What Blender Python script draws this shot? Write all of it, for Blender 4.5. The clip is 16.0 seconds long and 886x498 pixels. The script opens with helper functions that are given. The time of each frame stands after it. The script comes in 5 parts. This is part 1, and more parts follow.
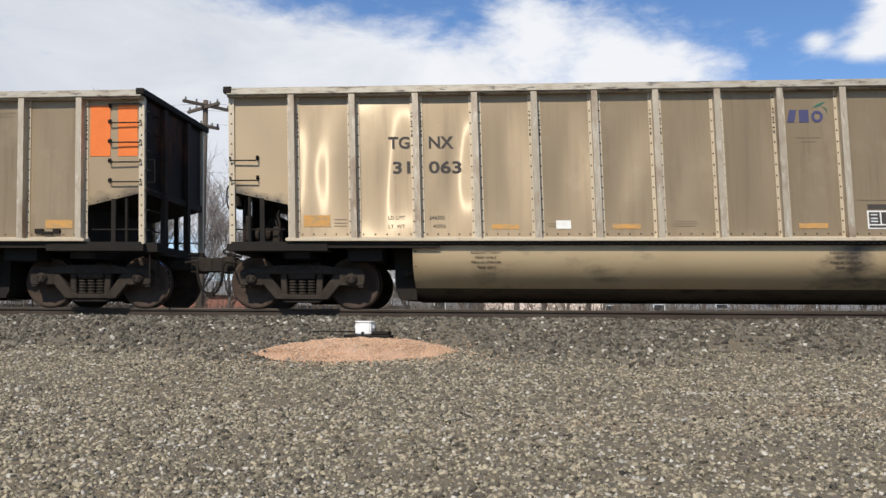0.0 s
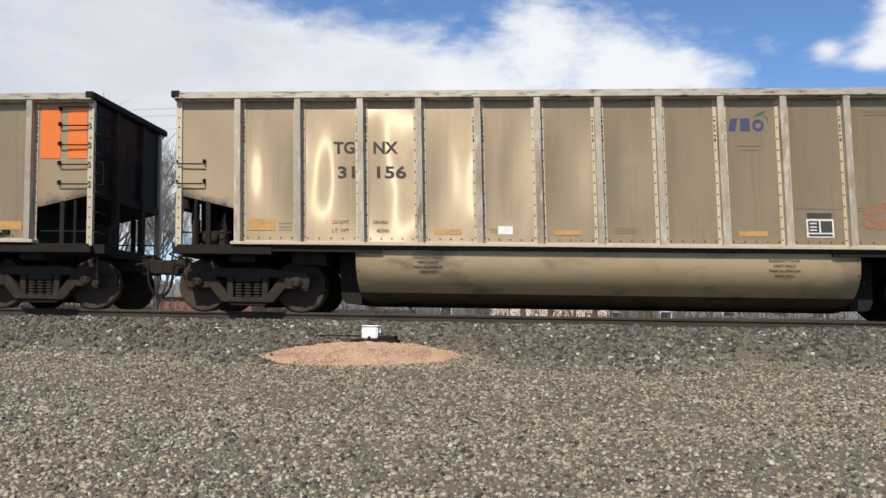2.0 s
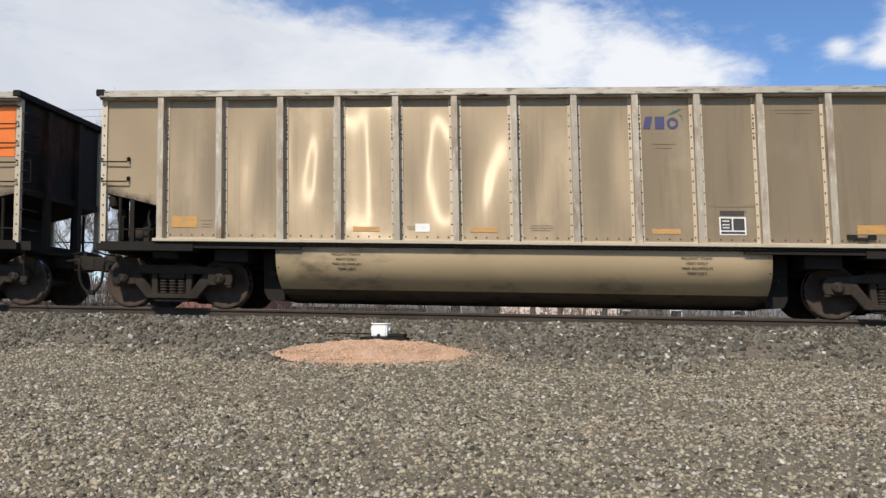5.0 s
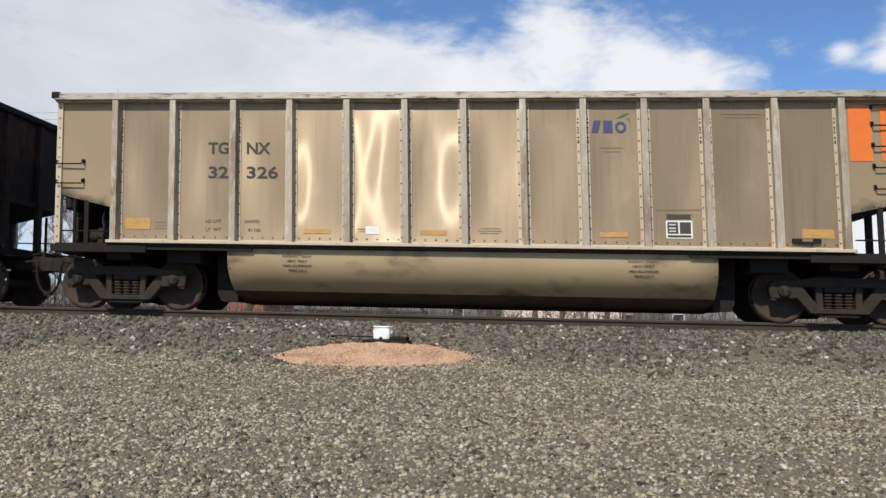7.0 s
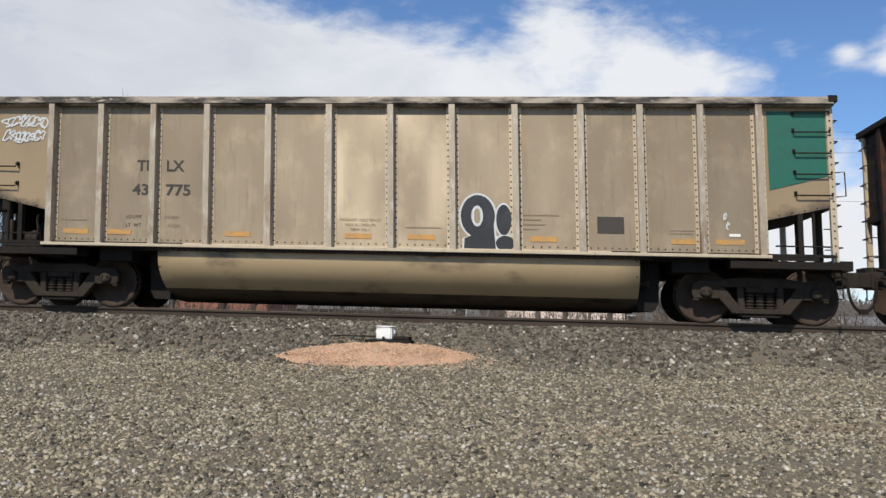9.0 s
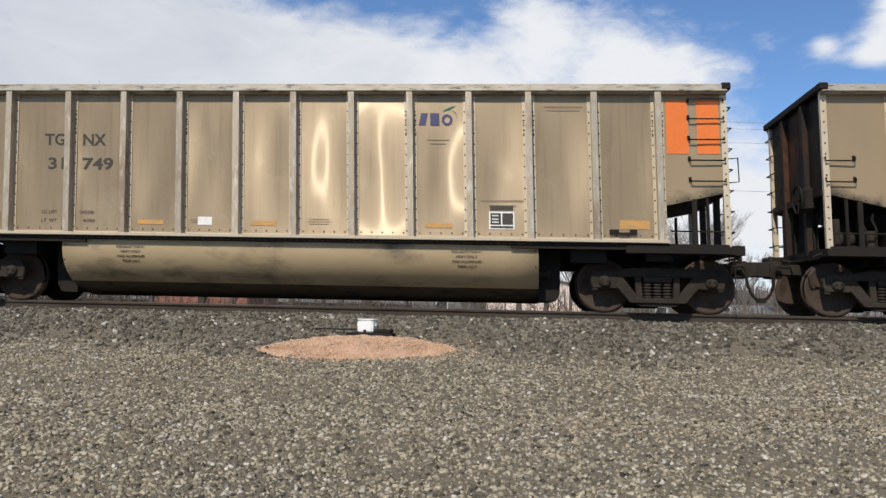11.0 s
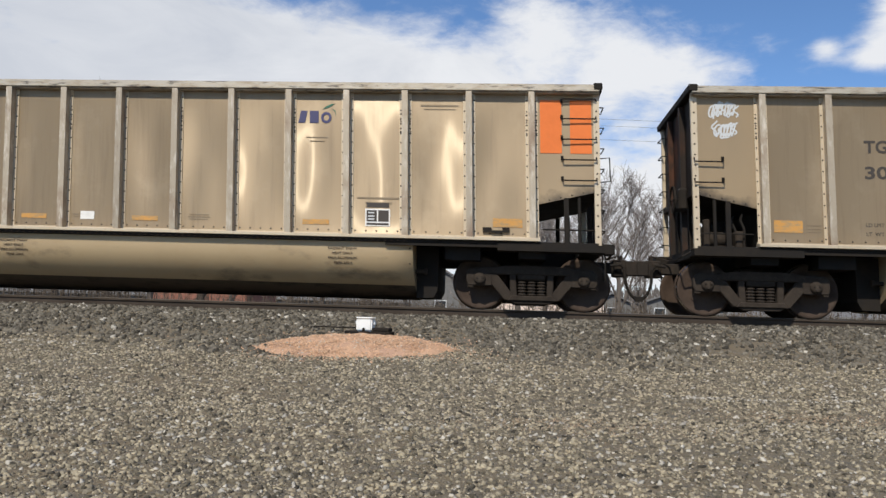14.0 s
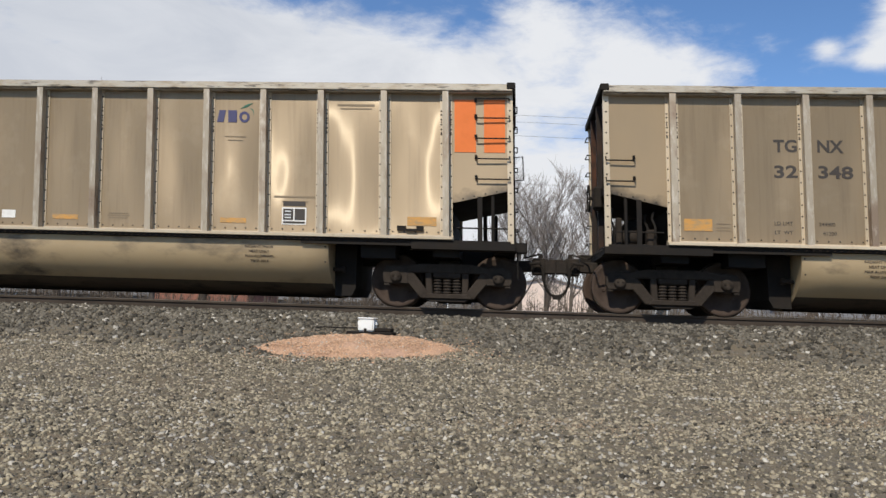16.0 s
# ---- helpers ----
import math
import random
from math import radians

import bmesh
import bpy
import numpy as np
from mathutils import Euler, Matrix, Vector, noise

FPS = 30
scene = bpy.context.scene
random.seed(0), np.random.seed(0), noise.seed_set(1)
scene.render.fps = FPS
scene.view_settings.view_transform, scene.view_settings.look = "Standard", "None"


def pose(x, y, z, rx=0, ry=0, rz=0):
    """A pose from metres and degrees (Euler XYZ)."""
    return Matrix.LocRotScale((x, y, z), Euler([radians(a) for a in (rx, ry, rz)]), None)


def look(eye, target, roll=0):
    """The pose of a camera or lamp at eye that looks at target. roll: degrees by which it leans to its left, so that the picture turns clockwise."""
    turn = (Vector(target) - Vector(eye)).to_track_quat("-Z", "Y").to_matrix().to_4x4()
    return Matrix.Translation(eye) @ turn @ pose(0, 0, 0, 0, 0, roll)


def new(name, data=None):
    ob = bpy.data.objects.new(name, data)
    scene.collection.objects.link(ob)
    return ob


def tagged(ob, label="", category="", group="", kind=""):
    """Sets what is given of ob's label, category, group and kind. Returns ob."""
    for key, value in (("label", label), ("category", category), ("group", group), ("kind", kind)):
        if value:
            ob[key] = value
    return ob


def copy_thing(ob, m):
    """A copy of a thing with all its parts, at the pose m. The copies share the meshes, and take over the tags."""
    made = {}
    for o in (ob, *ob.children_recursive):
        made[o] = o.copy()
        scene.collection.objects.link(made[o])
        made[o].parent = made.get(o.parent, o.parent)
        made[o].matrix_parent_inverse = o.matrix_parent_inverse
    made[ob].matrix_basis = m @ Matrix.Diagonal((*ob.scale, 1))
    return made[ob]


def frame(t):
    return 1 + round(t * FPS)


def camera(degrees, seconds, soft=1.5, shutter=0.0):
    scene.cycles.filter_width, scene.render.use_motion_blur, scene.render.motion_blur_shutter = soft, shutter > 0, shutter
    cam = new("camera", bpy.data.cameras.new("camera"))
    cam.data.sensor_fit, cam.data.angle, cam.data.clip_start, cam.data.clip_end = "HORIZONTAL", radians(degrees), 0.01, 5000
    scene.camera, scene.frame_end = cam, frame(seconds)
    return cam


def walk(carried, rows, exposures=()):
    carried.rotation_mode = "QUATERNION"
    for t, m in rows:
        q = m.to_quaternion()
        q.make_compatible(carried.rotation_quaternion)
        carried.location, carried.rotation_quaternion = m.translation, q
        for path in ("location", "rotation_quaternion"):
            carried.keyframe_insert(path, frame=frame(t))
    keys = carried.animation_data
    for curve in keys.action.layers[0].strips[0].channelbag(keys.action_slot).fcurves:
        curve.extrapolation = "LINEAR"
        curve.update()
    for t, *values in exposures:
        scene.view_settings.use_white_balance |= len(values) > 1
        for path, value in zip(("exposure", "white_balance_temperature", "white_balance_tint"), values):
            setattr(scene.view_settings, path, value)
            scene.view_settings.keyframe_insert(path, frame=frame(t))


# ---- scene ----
# The train runs along x towards +x; z = 0 is the top of the rail, y = 0 the middle of the track.
EYE = (0.0, -15.705, -0.129)
# seconds, turn to the left, tilt up, lean, small sway of the eye
PATH = [
    (0.0, 4.435, 4.576, 0.367, 0.000, -0.000, 0.000),
    (0.5, 4.475, 4.579, 0.485, -0.006, -0.001, 0.004),
    (1.0, 4.598, 4.660, 0.635, -0.008, -0.006, 0.002),
    (1.5, 4.612, 4.760, 0.863, -0.008, -0.005, -0.001),
    (2.0, 4.885, 4.905, 0.950, -0.009, -0.007, 0.002),
    (2.5, 5.158, 4.974, 1.012, -0.009, -0.009, 0.005),
    (3.0, 5.158, 5.011, 0.987, -0.007, -0.012, -0.001),
    (3.5, 5.045, 4.769, 1.031, -0.007, -0.008, 0.003),
    (4.0, 5.361, 4.769, 1.043, -0.005, -0.002, -0.001),
    (6.5, 5.649, 4.766, 1.151, -0.009, -0.006, 0.003),
    (7.0, 5.711, 4.962, 1.305, -0.007, -0.008, 0.003),
    (7.5, 5.784, 5.098, 1.409, -0.007, -0.011, 0.002),
    (8.0, 5.749, 5.143, 1.534, -0.013, -0.014, -0.003),
    (8.5, 5.733, 4.934, 1.665, -0.008, -0.007, 0.004),
    (9.0, 5.920, 4.982, 1.594, -0.008, -0.006, -0.001),
    (11.5, 4.485, 4.392, 1.209, -0.006, -0.001, -0.001),
    (12.0, 4.575, 4.338, 1.270, -0.004, 0.000, -0.000),
    (12.5, 4.528, 4.503, 1.397, -0.006, -0.005, -0.005),
    (13.0, 4.466, 4.503, 1.547, -0.005, -0.004, 0.001),
    (13.5, 4.415, 4.529, 1.754, -0.010, -0.004, 0.000),
    (14.0, 4.575, 4.456, 1.797, -0.010, -0.003, -0.001),
    (14.5, 4.740, 4.338, 1.758, -0.011, -0.002, -0.005),
    (15.0, 4.792, 4.339, 1.764, -0.012, -0.003, -0.001),
    (15.5, 4.722, 4.407, 1.724, -0.014, -0.005, -0.001),
    (16.0, 4.671, 4.463, 1.804, -0.016, -0.006, 0.003),
]


def eye_pose(turn, tilt, lean, sx, sy, sz):
    eye = Vector(EYE) + Vector((sx, sy, sz))
    a, b = radians(turn), radians(tilt)
    way = Vector((-math.sin(a) * math.cos(b), math.cos(a) * math.cos(b), math.sin(b)))
    return look(eye, eye + way * 10, lean)


cam = camera(55.16, 16.0, soft=1.45, shutter=0.587)
# the phone's sensor is read out from top to bottom
scene.cycles.rolling_shutter_type = "TOP"
scene.cycles.rolling_shutter_duration = 0.02
walk(cam, [(row[0], eye_pose(*row[1:])) for row in PATH],
     [(0.0, 0.09), (3.5, 0.12), (7.0, 0.06), (9.0, 0.0), (12.5, 0.0), (16.0, -0.05)])

# ---- light ----
SUN_ELEVATION, SUN_SIDE = 45.0, 13.0  # degrees above the horizon, degrees to the left of straight behind the eye
sun_way = Vector((-math.sin(radians(SUN_SIDE)) * math.cos(radians(SUN_ELEVATION)),
                  -math.cos(radians(SUN_SIDE)) * math.cos(radians(SUN_ELEVATION)), math.sin(radians(SUN_ELEVATION))))
sun = new("sun", bpy.data.lights.new("sun", "SUN"))
sun.data.energy, sun.data.angle, sun.data.color = 4.2, radians(0.55), (1.0, 0.935, 0.815)
sun.matrix_world = look(sun_way * 60, (0, 0, 0))


def make_world():
    world = bpy.data.worlds.new("sky")
    scene.world = world
    world.use_nodes = True
    nt = world.node_tree
    nt.nodes.clear()
    N, L = nt.nodes.new, nt.links.new
    out, bg = N("ShaderNodeOutputWorld"), N("ShaderNodeBackground")
    sky = N("ShaderNodeTexSky")
    sky.sky_type, sky.sun_disc = "NISHITA", False
    sky.sun_elevation, sky.sun_rotation = radians(SUN_ELEVATION), radians(180 + SUN_SIDE)
    sky.altitude, sky.dust_density, sky.ozone_density = 1500, 0.6, 2.0
    tex = N("ShaderNodeTexCoord")
    sep = N("ShaderNodeSeparateXYZ")
    L(tex.outputs["Generated"], sep.inputs[0])

    def math_node(op, a, b=None, c=None, clamp=False):
        n = N("ShaderNodeMath")
        n.operation, n.use_clamp = op, clamp
        for i, v in enumerate((a, b, c)):
            if v is None:
                continue
            if isinstance(v, (int, float)):
                n.inputs[i].default_value = v
            else:
                L(v, n.inputs[i])
        return n.outputs[0]

    # azimuth to the right of +y and elevation, in radians
    az = math_node("ARCTAN2", sep.outputs[0], sep.outputs[1])
    el = math_node("ARCSINE", sep.outputs[2])
    comb = N("ShaderNodeCombineXYZ")
    L(math_node("MULTIPLY", az, 2.2), comb.inputs[0])
    L(math_node("MULTIPLY", el, 5.0), comb.inputs[1])

    def fbm(scale, detail, rough, distortion=0.0, vec=None):
        n = N("ShaderNodeTexNoise")
        n.inputs["Scale"].default_value, n.inputs["Detail"].default_value = scale, detail
        n.inputs["Roughness"].default_value, n.inputs["Distortion"].default_value = rough, distortion
        L(vec or comb.outputs[0], n.inputs["Vector"])
        return n.outputs["Fac"]

    # ragged outlines: the places of the cloud banks are shifted by noise
    n1 = math_node("SUBTRACT", fbm(3.0, 8, 0.62, 0.4), 0.5)
    n2 = math_node("SUBTRACT", fbm(9.0, 6, 0.6, 0.3), 0.5)
    total = None
    for a0, e0, sa, se, amount in CLOUDS:
        da = math_node("DIVIDE", math_node("SUBTRACT", az, radians(a0)), radians(sa))
        de = math_node("DIVIDE", math_node("SUBTRACT", el, radians(e0)), radians(se))
        d2 = math_node("ADD", math_node("MULTIPLY", da, da), math_node("MULTIPLY", de, de))
        g = math_node("MULTIPLY", math_node("EXPONENT", math_node("MULTIPLY", d2, -1.0)), amount)
        total = g if total is None else math_node("ADD", total, g)
    field = math_node("ADD", total, math_node("MULTIPLY", n1, 1.3))
    field = math_node("ADD", field, math_node("MULTIPLY", n2, 0.75))
    cover = N("ShaderNodeMapRange")
    cover.interpolation_type = "SMOOTHSTEP"
    cover.inputs["From Min"].default_value, cover.inputs["From Max"].default_value = 0.18, 0.92
    L(field, cover.inputs["Value"])
    # grey bellies where the cloud is thick and on its far left
    thick = N("ShaderNodeMapRange")
    thick.inputs["From Min"].default_value, thick.inputs["From Max"].default_value = -0.22, 0.30
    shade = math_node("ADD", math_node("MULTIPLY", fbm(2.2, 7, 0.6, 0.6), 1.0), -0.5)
    left = math_node("MULTIPLY", math_node("ADD", az, radians(14)), -0.9)
    L(math_node("ADD", shade, left), thick.inputs["Value"])
    tone = N("ShaderNodeMixRGB")
    tone.inputs[1].default_value, tone.inputs[2].default_value = (7.0, 7.15, 7.45, 1), (5.1, 5.4, 6.0, 1)
    L(thick.outputs[0], tone.inputs[0])
    mix = N("ShaderNodeMixRGB")
    L(cover.outputs[0], mix.inputs[0])
    tint = N("ShaderNodeMixRGB")
    tint.blend_type = "MULTIPLY"
    tint.inputs[0].default_value, tint.inputs[2].default_value = 1.0, (0.78, 0.96, 1.14, 1)
    L(sky.outputs[0], tint.inputs[1])
    L(tint.outputs[0], mix.inputs[1])
    L(tone.outputs[0], mix.inputs[2])
    L(mix.outputs[0], bg.inputs[0])
    bg.inputs[1].default_value = 0.119
    L(bg.outputs[0], out.inputs[0])


# cloud banks: azimuth, elevation, half widths, weight
CLOUDS = [
    (-27, 14, 15, 5.5, 1.0), (-27, 21, 10, 3.5, 0.66), (-14, 17, 9, 2.4, 0.9), (-7, 15, 6, 2.6, 0.85), (-10, 5, 30, 7, 0.80),
    (0.5, 21.0, 3.6, 2.6, 0.66), (5, 18.6, 6, 2.2, 0.62), (10, 16.4, 5, 2.0, 0.62), (2, 15, 9, 2.2, 0.55), (6, 8, 14, 5, 0.55),
    (19.8, 16.9, 0.9, 0.7, 0.60), (22.9, 16.2, 2.2, 0.9, 0.78), (24.4, 17.8, 2.1, 1.4, 0.70), (24.6, 20.0, 2.0, 1.8, 0.78), (30, 18, 5, 3, 0.8), (30, 5, 18, 6, 0.68),
    (90, 22, 35, 18, 0.6), (178, 30, 55, 22, 0.5), (-100, 25, 40, 20, 0.7), (-60, 18, 20, 12, 0.7),
]
make_world()


# ---- materials ----
def material(name, color, rough=0.6, metal=0.0, noises=(), bump=None, island=0.0, object_random=0.0, aniso=0.0, gloss=(0.05, 0.15)):
    """noises: (scale, detail, colour, low, high, stretch) layers mixed over the base colour by object coordinates."""
    m = bpy.data.materials.new(name)
    m.use_nodes = True
    nt = m.node_tree
    N, L = nt.nodes.new, nt.links.new
    bsdf = nt.nodes["Principled BSDF"]
    tex = N("ShaderNodeTexCoord")
    last = N("ShaderNodeRGB")
    last.outputs[0].default_value = (*color, 1)
    last = last.outputs[0]
    vec = tex.outputs["Object"]
    if object_random:
        info = N("ShaderNodeObjectInfo")
        off = N("ShaderNodeVectorMath")
        off.operation = "MULTIPLY_ADD"
        off.inputs[1].default_value = (1, 1, 1)
        comb = N("ShaderNodeCombineXYZ")
        mul = N("ShaderNodeMath")
        mul.operation = "MULTIPLY"
        mul.inputs[1].default_value = 37.0
        L(info.outputs["Random"], mul.inputs[0])
        for i in range(3):
            L(mul.outputs[0], comb.inputs[i])
        L(vec, off.inputs[0])
        L(comb.outputs[0], off.inputs[2])
        vec = off.outputs[0]
    first_fac = None
    for scale, detail, col, low, high, stretch in noises:
        mp = N("ShaderNodeMapping")
        mp.inputs["Scale"].default_value = stretch
        L(vec, mp.inputs[0])
        n = N("ShaderNodeTexNoise")
        n.inputs["Scale"].default_value, n.inputs["Detail"].default_value = scale, detail
        n.inputs["Roughness"].default_value = 0.62
        L(mp.outputs[0], n.inputs["Vector"])
        r = N("ShaderNodeMapRange")
        r.inputs["From Min"].default_value, r.inputs["From Max"].default_value = low, high
        L(n.outputs["Fac"], r.inputs["Value"])
        mx = N("ShaderNodeMixRGB")
        L(r.outputs[0], mx.inputs[0])
        L(last, mx.inputs[1])
        mx.inputs[2].default_value = (*col, 1)
        last = mx.outputs[0]
        first_fac = first_fac or r.outputs[0]
    if island or object_random:
        src = None
        if island:
            g = N("ShaderNodeNewGeometry")
            src = g.outputs["Random Per Island"]
        else:
            src = info.outputs["Random"]
        amount = island or min(object_random, 0.25)
        r = N("ShaderNodeMapRange")
        r.inputs["To Min"].default_value, r.inputs["To Max"].default_value = 1 - amount, 1 + amount
        L(src, r.inputs["Value"])
        sc = N("ShaderNodeVectorMath")
        sc.operation = "SCALE"
        L(last, sc.inputs[0])
        L(r.outputs[0], sc.inputs["Scale"])
        last = sc.outputs[0]
    L(last, bsdf.inputs["Base Color"])
    bsdf.inputs["Roughness"].default_value, bsdf.inputs["Metallic"].default_value = rough, metal
    if first_fac is not None and rough < 0.9:
        r = N("ShaderNodeMapRange")
        r.inputs["To Min"].default_value, r.inputs["To Max"].default_value = rough - gloss[0], min(rough + gloss[1], 1)
        L(first_fac, r.inputs["Value"])
        L(r.outputs[0], bsdf.inputs["Roughness"])
    if aniso:
        up = N("ShaderNodeCombineXYZ")
        up.inputs[2].default_value = 1.0
        bsdf.inputs["Anisotropic"].default_value = aniso
        L(up.outputs[0], bsdf.inputs["Tangent"])
    if metal == 0 and rough > 0.7 and max(color) < 0.15:
        bsdf.inputs["Specular IOR Level"].default_value = 0.15
    if bump:
        scale, strength, distance, stretch = bump
        mp = N("ShaderNodeMapping")
        mp.inputs["Scale"].default_value = stretch
        L(vec, mp.inputs[0])
        n = N("ShaderNodeTexNoise")
        n.inputs["Scale"].default_value, n.inputs["Detail"].default_value = scale, 3
        L(mp.outputs[0], n.inputs["Vector"])
        b = N("ShaderNodeBump")
        b.inputs["Strength"].default_value, b.inputs["Distance"].default_value = strength, distance
        L(n.outputs["Fac"], b.inputs["Height"])
        L(b.outputs[0], bsdf.inputs["Normal"])
    return m


ONE = (1, 1, 1)
PANEL = material("weathered_aluminium_sheet", (0.298, 0.221, 0.134), 0.50, 0.30,
                 [(0.7, 4, (0.28, 0.207, 0.126), 0.35, 0.75, (1, 1, 0.5)), (5, 6, (0.225, 0.163, 0.099), 0.50, 0.82, (2, 1, 0.12)),
                  (1.6, 5, (0.355, 0.272, 0.175), 0.55, 0.8, (1, 1, 0.8))],
                 bump=(0.9, 0.06, 0.03, (1.3, 1, 0.4)), object_random=0.06, aniso=0.85, gloss=(0.02, 0.06))


def add_sheen(m, amount, rough):
    """Drawn aluminium: a thin gloss that runs up and down the sheet."""
    nt = m.node_tree
    bsdf, out = nt.nodes["Principled BSDF"], nt.nodes["Material Output"]
    gloss, mix, up = nt.nodes.new("ShaderNodeBsdfAnisotropic"), nt.nodes.new("ShaderNodeMixShader"), nt.nodes.new("ShaderNodeCombineXYZ")
    gloss.inputs["Color"].default_value = (0.75, 0.66, 0.52, 1)
    gloss.inputs["Roughness"].default_value, gloss.inputs["Anisotropy"].default_value = rough, -0.8
    up.inputs[2].default_value = 1.0
    nt.links.new(up.outputs[0], gloss.inputs["Tangent"])
    mix.inputs[0].default_value = amount
    nt.links.new(bsdf.outputs[0], mix.inputs[1])
    nt.links.new(gloss.outputs[0], mix.inputs[2])
    nt.links.new(mix.outputs[0], out.inputs["Surface"])


add_sheen(PANEL, 0.032, 0.22)
PANEL_END = material("brake_dusted_corner_sheet", (0.305, 0.225, 0.136), 0.46, 0.15,
                     [(0.7, 4, (0.36, 0.263, 0.155), 0.35, 0.75, (1, 1, 0.5)), (5, 6, (0.33, 0.24, 0.145), 0.52, 0.85, (2, 1, 0.25))], aniso=0.8)


def add_brake_dust(m):
    """A ragged black smear of brake dust that rises from the cut-away corner."""
    nt = m.node_tree
    N, L = nt.nodes.new, nt.links.new
    bsdf = nt.nodes["Principled BSDF"]
    old = bsdf.inputs["Base Color"].links[0].from_socket
    tex, sep, nz = N("ShaderNodeTexCoord"), N("ShaderNodeSeparateXYZ"), N("ShaderNodeTexNoise")
    nz.inputs["Scale"].default_value, nz.inputs["Detail"].default_value = 3.0, 6
    L(tex.outputs["Object"], sep.inputs[0])
    L(tex.outputs["Object"], nz.inputs["Vector"])

    def calc(op, a, b):
        n = N("ShaderNodeMath")
        n.operation = op
        for i, v in enumerate((a, b)):
            if isinstance(v, float):
                n.inputs[i].default_value = v
            else:
                L(v, n.inputs[i])
        return n.outputs[0]

    run = calc("MULTIPLY", calc("SUBTRACT", calc("ABSOLUTE", sep.outputs[0], 0.0), 6.19), 0.228)
    rise = calc("SUBTRACT", calc("SUBTRACT", sep.outputs[2], 1.76), run)
    ragged = calc("ADD", rise, calc("MULTIPLY", calc("SUBTRACT", nz.outputs["Fac"], 0.5), 0.7))
    r = N("ShaderNodeMapRange")
    r.inputs["From Min"].default_value, r.inputs["From Max"].default_value = 0.16, -0.10
    L(ragged, r.inputs["Value"])
    mx = N("ShaderNodeMixRGB")
    L(r.outputs[0], mx.inputs[0])
    L(old, mx.inputs[1])
    mx.inputs[2].default_value = (0.035, 0.028, 0.022, 1)
    L(mx.outputs[0], bsdf.inputs["Base Color"])


add_brake_dust(PANEL_END)
PANEL_DULL = material("dull_riveted_aluminium_sheet", (0.285, 0.222, 0.147), 0.5, 0.22,
                      [(0.7, 4, (0.225, 0.172, 0.112), 0.35, 0.75, (1, 1, 0.5)), (2.2, 6, (0.37, 0.29, 0.19), 0.50, 0.75, (1, 1, 0.8)),
                       (3.5, 6, (0.34, 0.205, 0.09), 0.62, 0.78, (1.5, 1, 0.5)), (6, 6, (0.20, 0.15, 0.10), 0.55, 0.8, (2, 1, 0.2))],
                      bump=(0.9, 0.1, 0.03, (1.3, 1, 0.4)), object_random=0.06, aniso=0.7, gloss=(0.03, 0.08))
add_sheen(PANEL_DULL, 0.016, 0.3)
GRAFFITI = material("black_spray_paint", (0.016, 0.017, 0.02), 0.6, 0.0, [(5, 5, (0.04, 0.045, 0.055), 0.5, 0.75, (1, 1, 0.4))])
RIB = material("worn_aluminium_rib", (0.40, 0.33, 0.242), 0.5, 0.2,
               [(1.3, 5, (0.25, 0.18, 0.125), 0.50, 0.66, (1, 1, 0.7)), (14, 4, (0.58, 0.515, 0.42), 0.52, 0.75, (1, 1, 0.25)),
                (20, 4, (0.20, 0.155, 0.115), 0.60, 0.78, (2, 1, 0.15))], object_random=0.1)
FLANGE = material("pale_riveted_flange", (0.54, 0.445, 0.318), 0.5, 0.12,
                  [(3, 5, (0.47, 0.375, 0.26), 0.45, 0.70, (1, 1, 0.5)), (12, 4, (0.30, 0.225, 0.15), 0.60, 0.78, (1, 1, 0.3))], object_random=0.1)
CHORD = material("scuffed_top_chord", (0.47, 0.41, 0.322), 0.5, 0.35,
                 [(2.5, 6, (0.33, 0.27, 0.195), 0.45, 0.68, (1, 1, 3)), (6, 7, (0.07, 0.058, 0.047), 0.55, 0.66, (0.6, 1, 4)),
                  (1.0, 5, (0.22, 0.18, 0.14), 0.60, 0.72, (1, 1, 2))])
CHORD_DARK = material("coal_blackened_top_chord", (0.36, 0.30, 0.23), 0.6, 0.2,
                      [(2.0, 7, (0.055, 0.046, 0.038), 0.42, 0.58, (0.7, 1, 3)), (9, 6, (0.55, 0.49, 0.40), 0.60, 0.7, (0.5, 1, 2))])
TUB = material("belly_sheet", (0.40, 0.297, 0.172), 0.55, 0.06,
               [(0.6, 5, (0.34, 0.245, 0.135), 0.45, 0.75, (1, 1, 1.5)), (1.3, 6, (0.06, 0.046, 0.034), 0.53, 0.72, (0.6, 1, 1.2))], object_random=0.05)
# dark colour for the belly's underside: soot and painted shade in one
SOOT_SHADE = material("sooty_belly_bottom", (0.075, 0.057, 0.041), 0.8, 0.0, [(1.2, 6, (0.10, 0.075, 0.05), 0.5, 0.75, (0.6, 1, 1)), (5, 5, (0.03, 0.024, 0.019), 0.5, 0.7, (0.5, 1, 1))], object_random=0.05)
RIVET = material("dark_rivet_head", (0.045, 0.034, 0.025), 0.6, 0.3)
BLACK = material("sooty_black_steel", (0.016, 0.0135, 0.0115), 0.8, 0.0, [(3, 5, (0.028, 0.022, 0.017), 0.45, 0.75, ONE)])
END = material("coal_stained_end_sheet", (0.026, 0.019, 0.015), 0.75, 0.0,
               [(0.8, 5, (0.12, 0.048, 0.026), 0.46, 0.68, (1, 1, 0.7)), (6, 5, (0.02, 0.017, 0.015), 0.5, 0.7, (1, 1, 0.4))])
